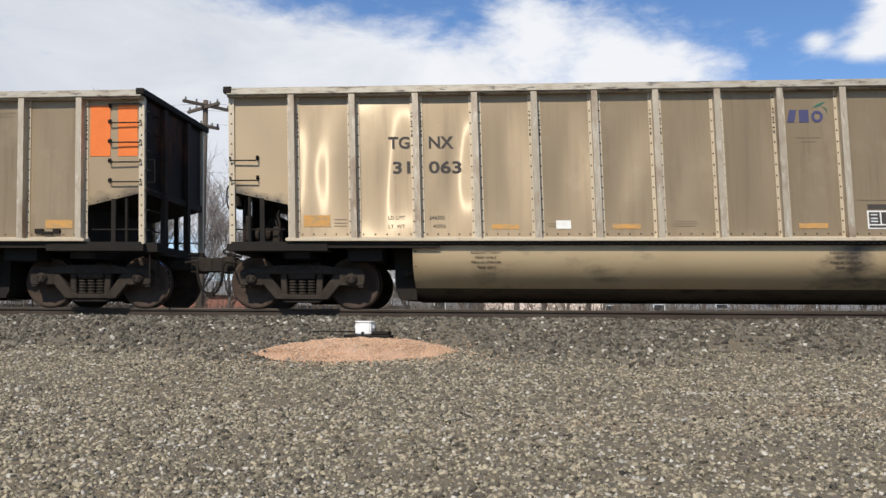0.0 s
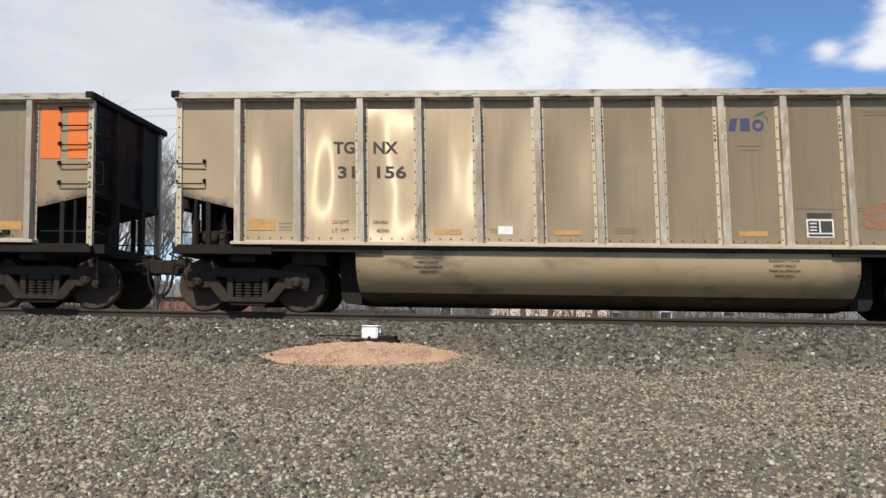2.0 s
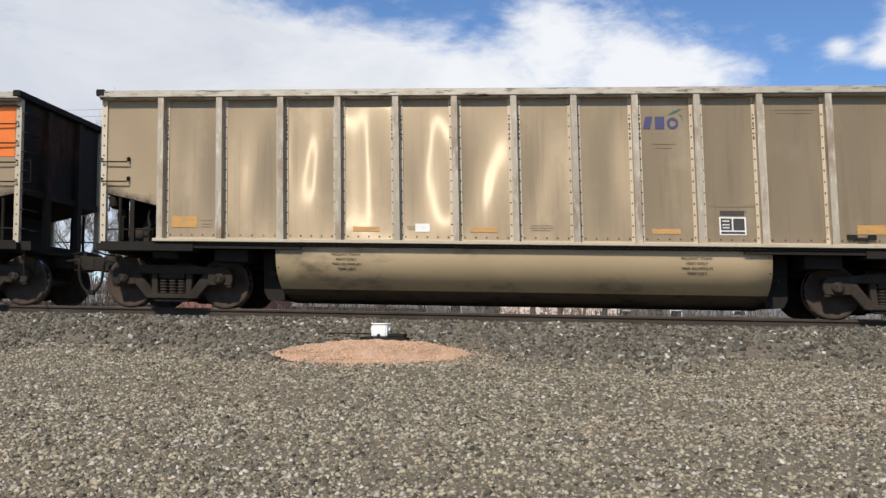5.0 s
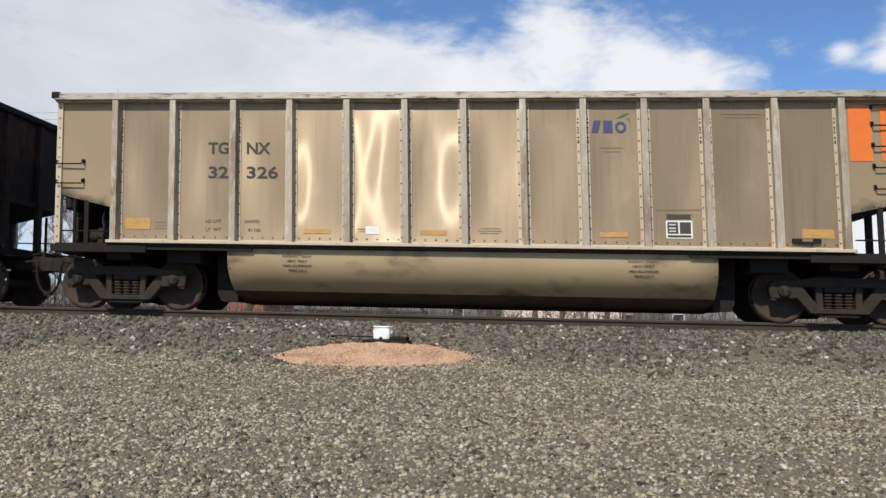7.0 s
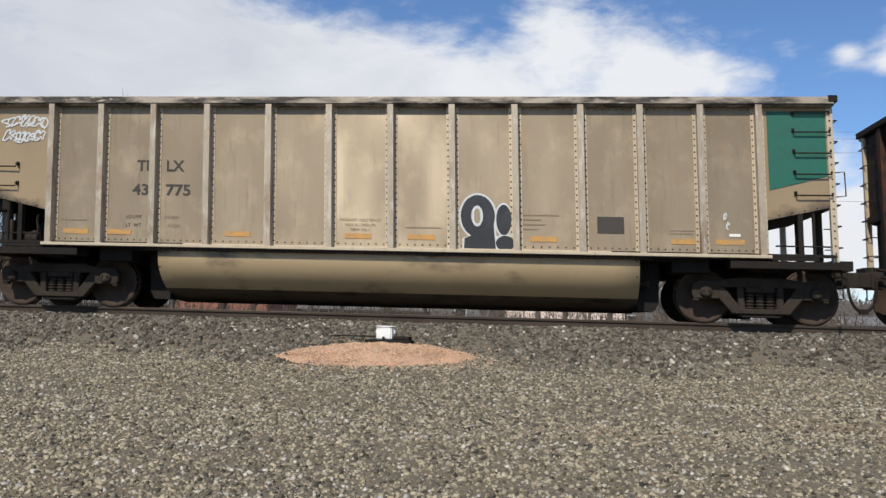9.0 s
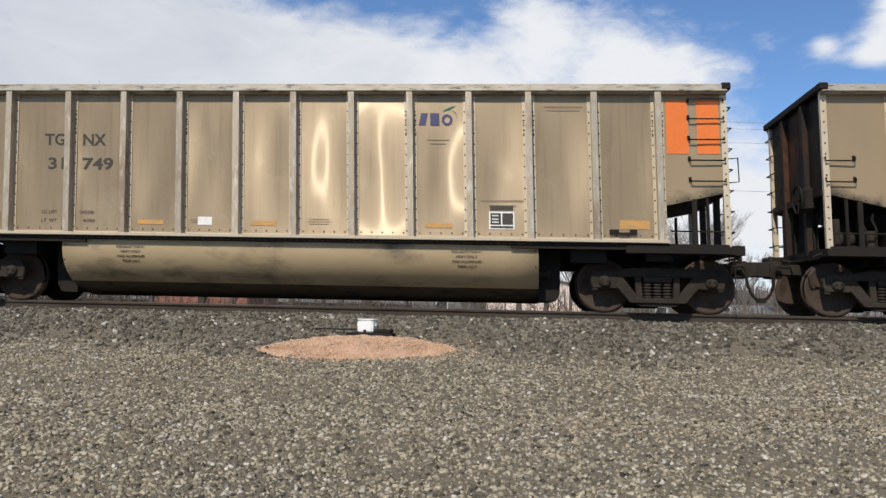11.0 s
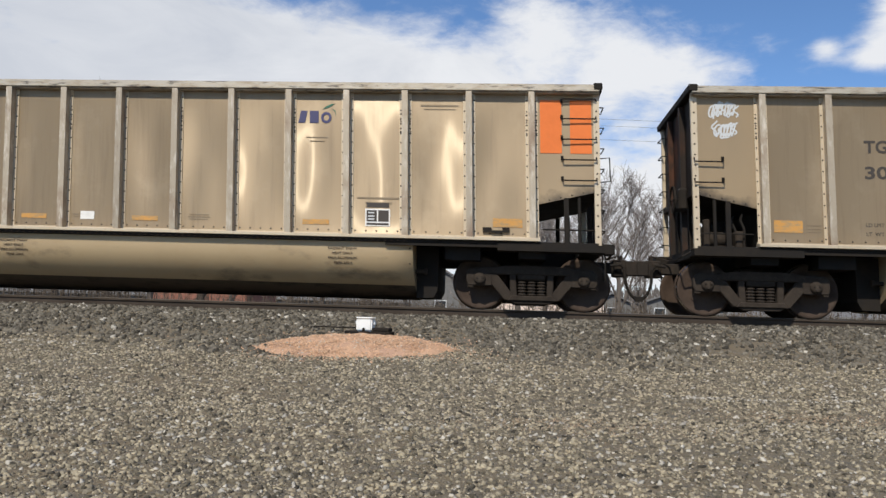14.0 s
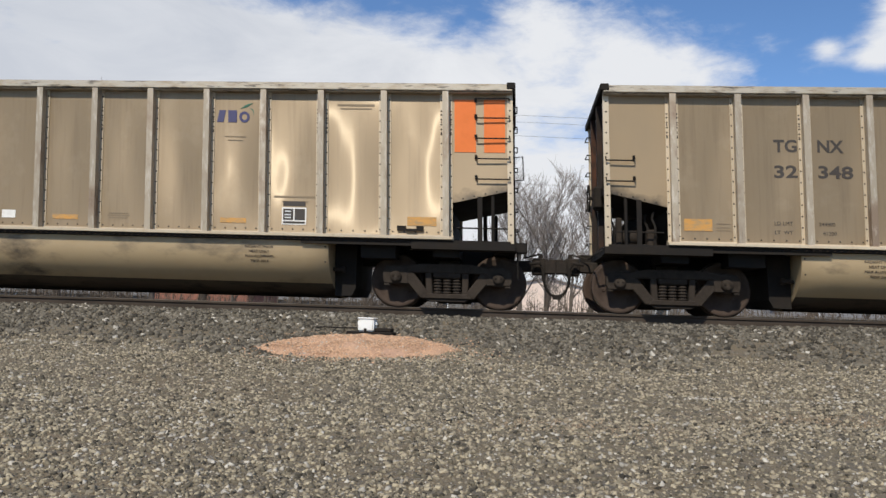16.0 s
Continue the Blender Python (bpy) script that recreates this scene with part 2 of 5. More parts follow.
STEEL = material("dusty_truck_casting", (0.040, 0.031, 0.024), 0.9, 0.0,
                 [(4, 5, (0.026, 0.020, 0.016), 0.42, 0.7, ONE), (18, 4, (0.060, 0.047, 0.036), 0.55, 0.8, ONE)], object_random=0.1)
WHEEL = material("rusty_brown_wheel", (0.064, 0.044, 0.033), 0.8, 0.0, [(5, 5, (0.044, 0.031, 0.024), 0.45, 0.7, ONE)])
COUPLER = material("greasy_coupler_casting", (0.026, 0.021, 0.017), 0.85, 0.0, [(6, 5, (0.045, 0.034, 0.026), 0.5, 0.75, ONE)])
TREAD = material("polished_wheel_tread", (0.55, 0.53, 0.5), 0.25, 1.0, [(20, 3, (0.35, 0.33, 0.3), 0.5, 0.8, ONE)])
ORANGE = material("orange_end_panel_paint", (0.74, 0.165, 0.018), 0.55, 0.0, [(3, 5, (0.64, 0.14, 0.016), 0.45, 0.8, ONE), (25, 4, (0.55, 0.2, 0.09), 0.66, 0.8, ONE)])
GREEN = material("green_end_panel_paint", (0.012, 0.115, 0.075), 0.5, 0.0, [(3, 5, (0.012, 0.085, 0.06), 0.45, 0.8, ONE)])
YELLOW = material("faded_yellow_stripe_sheeting", (0.52, 0.26, 0.06), 0.6, 0.1, [(8, 5, (0.36, 0.235, 0.11), 0.42, 0.62, (1, 1, 3))])
INK = material("dark_brown_stencil_ink", (0.045, 0.036, 0.03), 0.7)
FAINT = material("faded_stencil_ink", (0.225, 0.168, 0.105), 0.55, 0.25)
WHITE = material("white_decal", (0.72, 0.70, 0.66), 0.6, 0.0, [(10, 4, (0.55, 0.52, 0.47), 0.5, 0.8, ONE)])
PURPLE = material("purple_blue_logo_paint", (0.055, 0.052, 0.125), 0.5)
LEAF = material("green_logo_paint", (0.03, 0.13, 0.08), 0.5)
CHALK = material("pale_spray_paint", (0.55, 0.56, 0.56), 0.7)
RUSTPAINT = material("rust_red_spray_paint", (0.30, 0.13, 0.06), 0.7, 0.0)
BLUEPAINT = material("pale_blue_spray_paint", (0.20, 0.33, 0.36), 0.7, 0.0, [(6, 4, (0.36, 0.32, 0.24), 0.45, 0.6, ONE)])
RAIL = material("brown_rail_steel", (0.062, 0.047, 0.036), 0.8, 0.0, [(4, 5, (0.042, 0.032, 0.025), 0.4, 0.7, (0.3, 1, 1))])
RAILTOP = material("worn_rail_head", (0.24, 0.22, 0.20), 0.35, 0.9, [(3, 5, (0.14, 0.12, 0.1), 0.45, 0.7, (0.2, 1, 1))])
TIE = material("creosoted_tie_wood", (0.065, 0.05, 0.038), 0.85, 0.0, [(5, 5, (0.12, 0.10, 0.08), 0.5, 0.75, (4, 0.5, 1))], object_random=0.15)
GROUND = material("packed_gravel_ground", (0.155, 0.126, 0.083), 0.95, 0.0,
                  [(0.35, 6, (0.165, 0.125, 0.075), 0.4, 0.65, ONE), (9, 5, (0.10, 0.09, 0.075), 0.45, 0.7, ONE),
                   (40, 3, (0.26, 0.24, 0.205), 0.56, 0.75, ONE)], bump=(45, 0.8, 0.03, ONE))
STONE = material("gravel_stone", (0.243, 0.206, 0.142), 0.9, 0.0, [(30, 3, (0.15, 0.125, 0.09), 0.45, 0.7, ONE)], island=0.85)
PALESTONE = material("pale_gravel_stone", (0.42, 0.385, 0.325), 0.9, 0.0, [(30, 3, (0.34, 0.31, 0.265), 0.45, 0.7, ONE)], island=0.3)
BALLAST = material("grey_ballast_stone", (0.138, 0.122, 0.096), 0.9, 0.0, [(25, 3, (0.072, 0.063, 0.051), 0.45, 0.7, ONE)], island=0.65)
PINK = material("pink_granite_chips", (0.51, 0.325, 0.205), 0.9, 0.0,
                [(60, 3, (0.46, 0.27, 0.175), 0.45, 0.65, ONE), (1.2, 4, (0.40, 0.25, 0.18), 0.5, 0.7, ONE)], bump=(80, 0.7, 0.02, ONE))
TANSTONE = material("tan_stone_chip", (0.33, 0.24, 0.155), 0.9, 0.0, [(30, 3, (0.25, 0.18, 0.115), 0.45, 0.7, ONE)], island=0.3)
PINKSTONE = material("pink_granite_chip", (0.51, 0.325, 0.205), 0.9, 0.0, [(30, 3, (0.43, 0.265, 0.165), 0.45, 0.7, ONE)], island=0.33)


# ---- mesh helpers ----
def box(bm, x0, x1, y0, y1, z0, z1, mat=0):
    v = [bm.verts.new((x, y, z)) for x in (x0, x1) for y in (y0, y1) for z in (z0, z1)]
    for idx in ((0, 1, 3, 2), (4, 6, 7, 5), (0, 4, 5, 1), (2, 3, 7, 6), (0, 2, 6, 4), (1, 5, 7, 3)):
        bm.faces.new([v[i] for i in idx]).material_index = mat


def prism(bm, outline, y0, y1, mat=0):
    """An outline in x and z, drawn out from y0 to y1."""
    a = [bm.verts.new((x, y0, z)) for x, z in outline]
    b = [bm.verts.new((x, y1, z)) for x, z in outline]
    n = len(outline)
    bm.faces.new(a).material_index = mat
    bm.faces.new(b[::-1]).material_index = mat
    for i in range(n):
        bm.faces.new((a[i], b[i], b[(i + 1) % n], a[(i + 1) % n])).material_index = mat


def tube(bm, points, r, sides=6, mat=0):
    pts = [Vector(p) for p in points]
    rings = []
    for i, p in enumerate(pts):
        d = (pts[min(i + 1, len(pts) - 1)] - pts[max(i - 1, 0)]).normalized()
        u = d.cross(Vector((0, 0, 1)) if abs(d.z) < 0.9 else Vector((0, 1, 0))).normalized()
        w = d.cross(u)
        rad = r[i] if isinstance(r, (list, tuple)) else r
        rings.append([bm.verts.new(p + (u * math.cos(a) + w * math.sin(a)) * rad) for a in (2 * math.pi * k / sides for k in range(sides))])
    for a, b in zip(rings, rings[1:]):
        for k in range(sides):
            bm.faces.new((a[k], a[(k + 1) % sides], b[(k + 1) % sides], b[k])).material_index = mat
    bm.faces.new(rings[0][::-1]).material_index = mat
    bm.faces.new(rings[-1]).material_index = mat


def lathe(bm, profile, axis="y", sides=24, centre=(0, 0, 0), mats=None):
    """profile: (radius, along the axis); closed ends where the radius is 0."""
    c = Vector(centre)
    rings = []
    for r, h in profile:
        ring = []
        for k in range(sides):
            a = 2 * math.pi * k / sides
            p = Vector((r * math.cos(a), h, r * math.sin(a))) if axis == "y" else Vector((r * math.cos(a), r * math.sin(a), h))
            ring.append(bm.verts.new(c + p))
        rings.append(ring)
    for i, (a, b) in enumerate(zip(rings, rings[1:])):
        for k in range(sides):
            f = bm.faces.new((a[k], a[(k + 1) % sides], b[(k + 1) % sides], b[k]))
            f.smooth = True
            f.material_index = mats[i] if mats else 0
    bm.faces.new(rings[0][::-1])
    bm.faces.new(rings[-1])


def finish(bm, name, mats):
    bmesh.ops.recalc_face_normals(bm, faces=bm.faces)
    me = bpy.data.meshes.new(name)
    bm.to_mesh(me)
    bm.free()
    for m in mats if isinstance(mats, (list, tuple)) else (mats,):
        me.materials.append(m)
    return me


def part(name, bm, mats, parent, label="", at=None):
    """Links a bmesh, or a mesh that is shared, as one object under parent."""
    me = finish(bm, name, mats) if isinstance(bm, bmesh.types.BMesh) else bm
    ob = new(name, me)
    ob.parent = parent
    if at is not None:
        ob.matrix_basis = at
    return tagged(ob, label)


def thing(name, label, category, group="", kind="", at=None):
    ob = new(name)
    ob.empty_display_size = 0.3
    if at is not None:
        ob.matrix_basis = at
    return tagged(ob, label, category, group, kind)


def solid(name, bm, mats, label, category="", kind="", group="", at=None):
    ob = new(name, finish(bm, name, mats) if isinstance(bm, bmesh.types.BMesh) else bm)
    if at is not None:
        ob.matrix_basis = at
    return tagged(ob, label, category, group, kind)


def text_mesh(body, size, mat, bold=0.0, wide=1.0):
    cu = bpy.data.curves.new("writing", "FONT")
    cu.body, cu.size, cu.offset, cu.extrude = body, size, bold, 0.002
    cu.align_x, cu.align_y = "LEFT", "BOTTOM_BASELINE"
    cu.space_character = wide
    cu.resolution_u = 3
    ob = bpy.data.objects.new("writing", cu)
    scene.collection.objects.link(ob)
    dg = bpy.context.evaluated_depsgraph_get()
    me = bpy.data.meshes.new_from_object(ob.evaluated_get(dg))
    bpy.data.objects.remove(ob)
    bpy.data.curves.remove(cu)
    me.materials.clear()
    me.materials.append(mat)
    return me


# ---- ground and track ----
def ground_height(x, y):
    y = min(max(y, -400), 400)
    pts = ((-400, -1.75), (-40, -1.75), (-22, -1.68), (-15.7, -1.51), (-4.2, -0.73), (-3.3, -0.56), (-1.85, -0.20), (-1.5, -0.17), (1.5, -0.17), (1.9, -0.2),
           (4.0, -0.8), (9, -1.0), (400, -1.0))
    for (a, za), (b, zb) in zip(pts, pts[1:]):
        if a <= y <= b:
            return za + (zb - za) * (y - a) / (b - a)


def axis_steps(*spans):
    out = []
    for a, b, n in spans:
        out += [a + (b - a) * i / n for i in range(n)]
    return out + [spans[-1][1]]


def make_ground():
    xs = axis_steps((-3000, -400, 5), (-400, -60, 12), (-60, -12, 60), (-12, 12, 160), (12, 60, 60), (60, 400, 12), (400, 3000, 5))
    ys = axis_steps((-3000, -60, 6), (-60, -16, 30), (-16, -1.2, 150), (-1.2, 12, 26), (12, 100, 20), (100, 4500, 14))
    verts, faces = [], []
    for y in ys:
        for x in xs:
            z = ground_height(x, y)
            if -30 < y < -1.7 and abs(x) < 100:
                z += 0.05 * noise.noise((x * 0.45, y * 0.5, 0)) + 0.018 * noise.noise((x * 2.5, y * 2.5, 3))
            verts.append((x, y, z))
    nx = len(xs)
    for j in range(len(ys) - 1):
        for i in range(nx - 1):
            a = j * nx + i
            faces.append((a, a + 1, a + nx + 1, a + nx))
    me = bpy.data.meshes.new("ground")
    me.from_pydata(verts, [], faces)
    me.materials.append(GROUND)
    for p in me.polygons:
        p.use_smooth = True
    return tagged(new("ground", me), "grey brown gravel ground sloping up to the track", kind="structure")


def scatter(name, count, place, size, mats, label, parent=None, seed=1, flat=0.7, mat_split=None):
    """Many small angular stones in one mesh. place(rng, n) gives x, y and z of the middles."""
    rng = np.random.default_rng(seed)
    x, y, z = place(rng, count)
    count = len(x)
    base = np.array([[a, b, c] for a in (-1, 1) for b in (-1, 1) for c in (-1, 1)], float) * 0.62
    v = base[None] * (1 + rng.uniform(-0.42, 0.42, (count, 8, 3)))
    s = size[0] + (size[1] - size[0]) * rng.random((count, 1, 1)) ** 2.2
    v *= s * 0.5 * np.stack([rng.uniform(0.8, 1.5, count), rng.uniform(0.7, 1.1, count), np.full(count, flat)], 1)[:, None, :]
    q = rng.normal(size=(count, 4)) * np.array([1, 0.35, 0.35, 1])
    q /= np.linalg.norm(q, axis=1, keepdims=True)
    w, a, b, c = q.T
    rot = np.stack([1 - 2 * (b * b + c * c), 2 * (a * b - c * w), 2 * (a * c + b * w), 2 * (a * b + c * w), 1 - 2 * (a * a + c * c), 2 * (b * c - a * w),
                    2 * (a * c - b * w), 2 * (b * c + a * w), 1 - 2 * (a * a + b * b)], 1).reshape(-1, 3, 3)
    v = np.einsum("nij,nkj->nki", rot, v) + np.stack([x, y, z], 1)[:, None, :]
    quads = np.array([(0, 1, 3, 2), (4, 6, 7, 5), (0, 4, 5, 1), (2, 3, 7, 6), (0, 2, 6, 4), (1, 5, 7, 3)])
    f = (quads[None] + 8 * np.arange(count)[:, None, None]).reshape(-1)
    me = bpy.data.meshes.new(name)
    me.vertices.add(count * 8)
    me.vertices.foreach_set("co", v.reshape(-1))
    me.loops.add(len(f))
    me.loops.foreach_set("vertex_index", f)
    me.polygons.add(count * 6)
    me.polygons.foreach_set("loop_start", np.arange(0, len(f), 4))
    me.polygons.foreach_set("loop_total", np.full(count * 6, 4))
    for m in mats:
        me.materials.append(m)
    if len(mats) > 1:
        pick = (rng.random(count) < mat_split).astype(np.int32)
        me.polygons.foreach_set("material_index", np.repeat(pick, 6))
    me.update(calc_edges=True)
    ob = new(name, me)
    return tagged(ob, label, "gravel", kind="stuff")


def height_of(x, y):
    return np.array([ground_height(a, b) + 0.05 * noise.noise((a * 0.45, b * 0.5, 0)) + 0.018 * noise.noise((a * 2.5, b * 2.5, 3)) for a, b in zip(x, y)])


BARE = ((0.50, -8.55, 0.85, 0.42), (2.95, -7.75, 1.1, 0.38), (-3.2, -6.6, 1.6, 0.5), (0.9, -5.4, 2.2, 0.45))  # trodden patches of dirt


def band(y0, y1, reach, power=1.0, lift=0.0, patchy=0.0, thin=0.0):
    """Places between two lines along the track, thinning out at its ends; patchy: how far dirt shows through."""
    def place(rng, n):
        y = y0 + (y1 - y0) * rng.random(n) ** power
        x = rng.uniform(-1, 1, n) * reach
        fade = rng.random(n) < np.clip((reach - np.abs(x)) / 1.5, 0, 1)
        if thin:
            fade &= rng.random(n) < np.clip((y - y0) / thin + 0.35 * np.sin(x * 1.3) + 0.2 * np.sin(x * 3.1 + 1), 0.02, 1)
        fade &= ~((np.abs(x + 2.1) < 0.46) & (np.abs(y + 3.07) < 0.22))  # the plank of the box lies bare
        x, y = x[fade], y[fade]
        n = len(x)
        if patchy:
            cover = np.array([0.55 + 1.5 * noise.noise((a * 0.5, b * 0.9, 5)) + 0.8 * noise.noise((a * 2.1, b * 2.6, 7)) for a, b in zip(x, y)])
            for cx, cy, rx, ry in BARE:
                cover -= 0.9 * np.exp(-((x - cx) / rx) ** 2 - ((y - cy) / ry) ** 2)
            keep = rng.random(n) < 1 - patchy + patchy * np.clip(cover, 0, 1)
            x, y = x[keep], y[keep]
        return x, y, height_of(x, y) + lift
    return place


RAIL_OUTLINE = [(-0.075, -0.175), (0.075, -0.175), (0.075, -0.163), (0.012, -0.145), (0.009, -0.05), (0.036, -0.042), (0.037, -0.010), (0.028, 0.0),
                (-0.028, 0.0), (-0.037, -0.010), (-0.036, -0.042), (-0.009, -0.05), (-0.012, -0.145), (-0.075, -0.163)]


def make_track():
    track = thing("track", "single railway track with brown rails on wooden ties", "track", kind="structure")
    for y in (-0.755, 0.755):
        bm = bmesh.new()
        a = [bm.verts.new((-260, y + u, w)) for u, w in RAIL_OUTLINE]
        b = [bm.verts.new((420, y + u, w)) for u, w in RAIL_OUTLINE]
        n = len(a)
        for i in range(n):
            f = bm.faces.new((a[i], a[(i + 1) % n], b[(i + 1) % n], b[i]))
            f.material_index = 1 if i in (6, 7, 8) else 0
        part("rail", bm, [RAIL, RAILTOP], track, "brown steel rail with a worn head")
    bm = bmesh.new()
    box(bm, -0.11, 0.11, -1.30, 1.30, -0.36, -0.178)
    bmesh.ops.bevel(bm, geom=list(bm.edges), offset=0.012, segments=1, affect="EDGES")
    tie = finish(bm, "tie", TIE)
    bm = bmesh.new()
    box(bm, -0.09, 0.09, -0.19, 0.19, -0.180, -0.166)
    for u in (-0.055, 0.055):
        for w in (-0.12, 0.12):
            box(bm, u - 0.012, u + 0.012, w - 0.018, w + 0.018, -0.166, -0.145)
    plate = finish(bm, "tie_plate", RAIL)
    for k in range(-30, 31):
        x = 0.55 * k + random.uniform(-0.04, 0.04)
        t = part("tie", tie, None, track, "", pose(x, random.uniform(-0.05, 0.05), random.uniform(-0.006, 0.004), 0, 0, random.uniform(-1.2, 1.2)))
        for y in (-0.755, 0.755):
            part("tie_plate", plate, None, t, "", pose(0, y, 0))


make_ground()
make_track()


def make_gravel():
    scatter("gravel", 68000, band(-12.2, -8.0, 6.0, patchy=0.45), (0.012, 0.056), [STONE, PALESTONE], "loose mixed grey and tan gravel", seed=1, mat_split=0.09)
    scatter("gravel", 95000, band(-8.2, -3.45, 9.5, patchy=0.5), (0.012, 0.057), [STONE, PALESTONE], "fine grey brown gravel on packed dirt", seed=2, mat_split=0.06)
    scatter("ballast", 40000, band(-4.5, -1.0, 12.0, power=0.8, patchy=0.3, thin=1.9), (0.045, 0.115), [BALLAST, PALESTONE], "angular grey track ballast", seed=3, flat=0.8, mat_split=0.025)
    scatter("ballast", 6000, band(-0.6, 2.2, 13.0, lift=-0.01), (0.035, 0.08), [BALLAST, PALESTONE], "angular grey track ballast", seed=4, flat=0.8, mat_split=0.05)

    def patch(rng, n):
        k = rng.integers(0, 2, n)
        c = np.array(BARE)[k]
        x, y = c[:, 0] + rng.normal(0, 0.6, n) * c[:, 2], c[:, 1] + rng.normal(0, 0.6, n) * c[:, 3]
        return x, y, height_of(x, y)
    scatter("tan_chips", 2600, patch, (0.008, 0.024), [TANSTONE], "scattered tan stone chips on dirt", seed=6)

    def line(rng, n):
        x = rng.uniform(1.6, 3.6, n)
        y = -6.72 + 0.02 * x + rng.normal(0, 0.035, n)
        return x, y, height_of(x, y)
    scatter("pale_pebbles", 170, line, (0.016, 0.05), [PALESTONE], "thin line of pale pebbles", seed=7)

    def edge(rng, n):
        x = rng.uniform(-8.5, -6.0, n)
        y = -3.95 + rng.normal(0, 0.05, n)
        return x, y, height_of(x, y)
    scatter("pale_pebbles", 90, edge, (0.02, 0.06), [PALESTONE], "thin line of pale pebbles", seed=9)


def mound_height(x, y):
    u, w = (x + 2.19) / 1.46, (y + 3.72) / 0.66
    r = u * u + w * w + 0.25 * noise.noise((x * 1.3, y * 1.6, 9)) + 0.16 * noise.noise((x * 4.5, y * 5.5, 4))
    return 0.15 * max(0.0, 1 - r) ** 1.15


def make_pile():
    """A low heap of pink granite chips beside the track."""
    verts, faces = [], []
    n, m = 70, 40
    for j in range(m + 1):
        for i in range(n + 1):
            x, y = -4.3 + 4.0 * i / n, -4.7 + 2.1 * j / m
            h = mound_height(x, y)
            verts.append((x, y, ground_height(x, y) + 0.05 * noise.noise((x * 0.45, y * 0.5, 0)) + (h if h > 0.004 else -0.06) + 0.008 * noise.noise((x * 9, y * 9, 1))))
    for j in range(m):
        for i in range(n):
            a = j * (n + 1) + i
            faces.append((a, a + 1, a + n + 2, a + n + 1))
    me = bpy.data.meshes.new("gravel_heap")
    me.from_pydata(verts, [], faces)
    me.materials.append(PINK)
    for p in me.polygons:
        p.use_smooth = True
    tagged(new("gravel_mound", me), "low heap of pink granite chips beside the track", "gravel pile", kind="stuff")

    def place(rng, k):
        x, y = rng.normal(-2.19, 0.78, k), rng.normal(-3.76, 0.40, k)
        h = np.array([mound_height(a, b) for a, b in zip(x, y)])
        keep = (h > 0.002) | (rng.random(k) < 0.34)
        x, y, h = x[keep], y[keep], h[keep]
        return x, y, height_of(x, y) + h + 0.002
    scatter("granite_chips", 15000, place, (0.012, 0.038), [PINKSTONE, PALESTONE], "loose pink granite chips", seed=5, mat_split=0.05)


def make_box():
    """A white metal lock box on a dark plank."""
    x, y, z = -2.16, -2.98, -0.435
    thing_box = thing("junction_box", "white painted metal box on a dark plank by the track", "trackside box", at=pose(x, y, z, 0, 0, -7))
    bm = bmesh.new()
    box(bm, -0.122, 0.122, -0.11, 0.11, 0.03, 0.225)
    bmesh.ops.bevel(bm, geom=list(bm.edges), offset=0.02, segments=2, affect="EDGES")
    part("housing", bm, BOXWHITE, thing_box)
    bm = bmesh.new()
    box(bm, -0.128, 0.128, -0.116, 0.116, 0.214, 0.238)
    bmesh.ops.bevel(bm, geom=list(bm.edges), offset=0.012, segments=1, affect="EDGES")
    part("lid", bm, BOXWHITE, thing_box)
    bm = bmesh.new()
    box(bm, -0.018, 0.018, -0.135, -0.108, 0.03, 0.075)
    part("hasp", bm, BLACK, thing_box)
    for s in (-1, 1):
        bm = bmesh.new()
        box(bm, *sorted((s * 0.119, s * 0.150)), -0.03, 0.03, 0.13, 0.175)
        part("lug", bm, BOXWHITE, thing_box)
    bm = bmesh.new()
    box(bm, -0.28, 0.42, -0.17, 0.12, -0.14, 0.032)
    bmesh.ops.bevel(bm, geom=list(bm.edges), offset=0.01, segments=1, affect="EDGES")
    part("plank", bm, BLACK, thing_box, "dark tarred plank")
    # dark block modelled in place of the shadow right of the box
    bm = bmesh.new()
    box(bm, 0.15, 0.40, -0.16, 0.06, 0.034, 0.088)
    bmesh.ops.bevel(bm, geom=list(bm.edges), offset=0.01, segments=1, affect="EDGES")
    part("block", bm, BLACK, thing_box, "dark block in place of the shadow beside the box")
    bm = bmesh.new()
    tube(bm, [(-0.13, 0.0, 0.08), (-0.3, 0.02, 0.075), (-0.5, 0.06, 0.07), (-0.72, 0.12, 0.075), (-0.95, 0.2, 0.06)], 0.012, 6)
    part("cable", bm, BLACK, thing_box)


BOXWHITE = material("chalky_white_enamel", (0.80, 0.79, 0.76), 0.45, 0.0, [(9, 5, (0.62, 0.59, 0.53), 0.52, 0.75, ONE)])
make_gravel()
make_pile()
make_box()

# ---- far side of the track ----
BARK = material("grey_brown_bark", (0.135, 0.115, 0.10), 0.9, 0.0, [(6, 4, (0.085, 0.072, 0.062), 0.45, 0.7, (1, 1, 0.3))])
TWIG = material("pale_bare_twigs", (0.235, 0.203, 0.184), 0.9, 0.0, island=0.3)
BRUSH = material("dry_brush_stems", (0.10, 0.08, 0.063), 0.9, 0.0, island=0.4)
CREAM = material("cream_stucco", (0.74, 0.61, 0.53), 0.85, 0.0, [(1.5, 5, (0.66, 0.53, 0.45), 0.45, 0.75, ONE)])
BRICK = material("red_brick_wall", (0.26, 0.11, 0.075), 0.85, 0.0, [(3, 5, (0.18, 0.08, 0.055), 0.45, 0.7, ONE)])
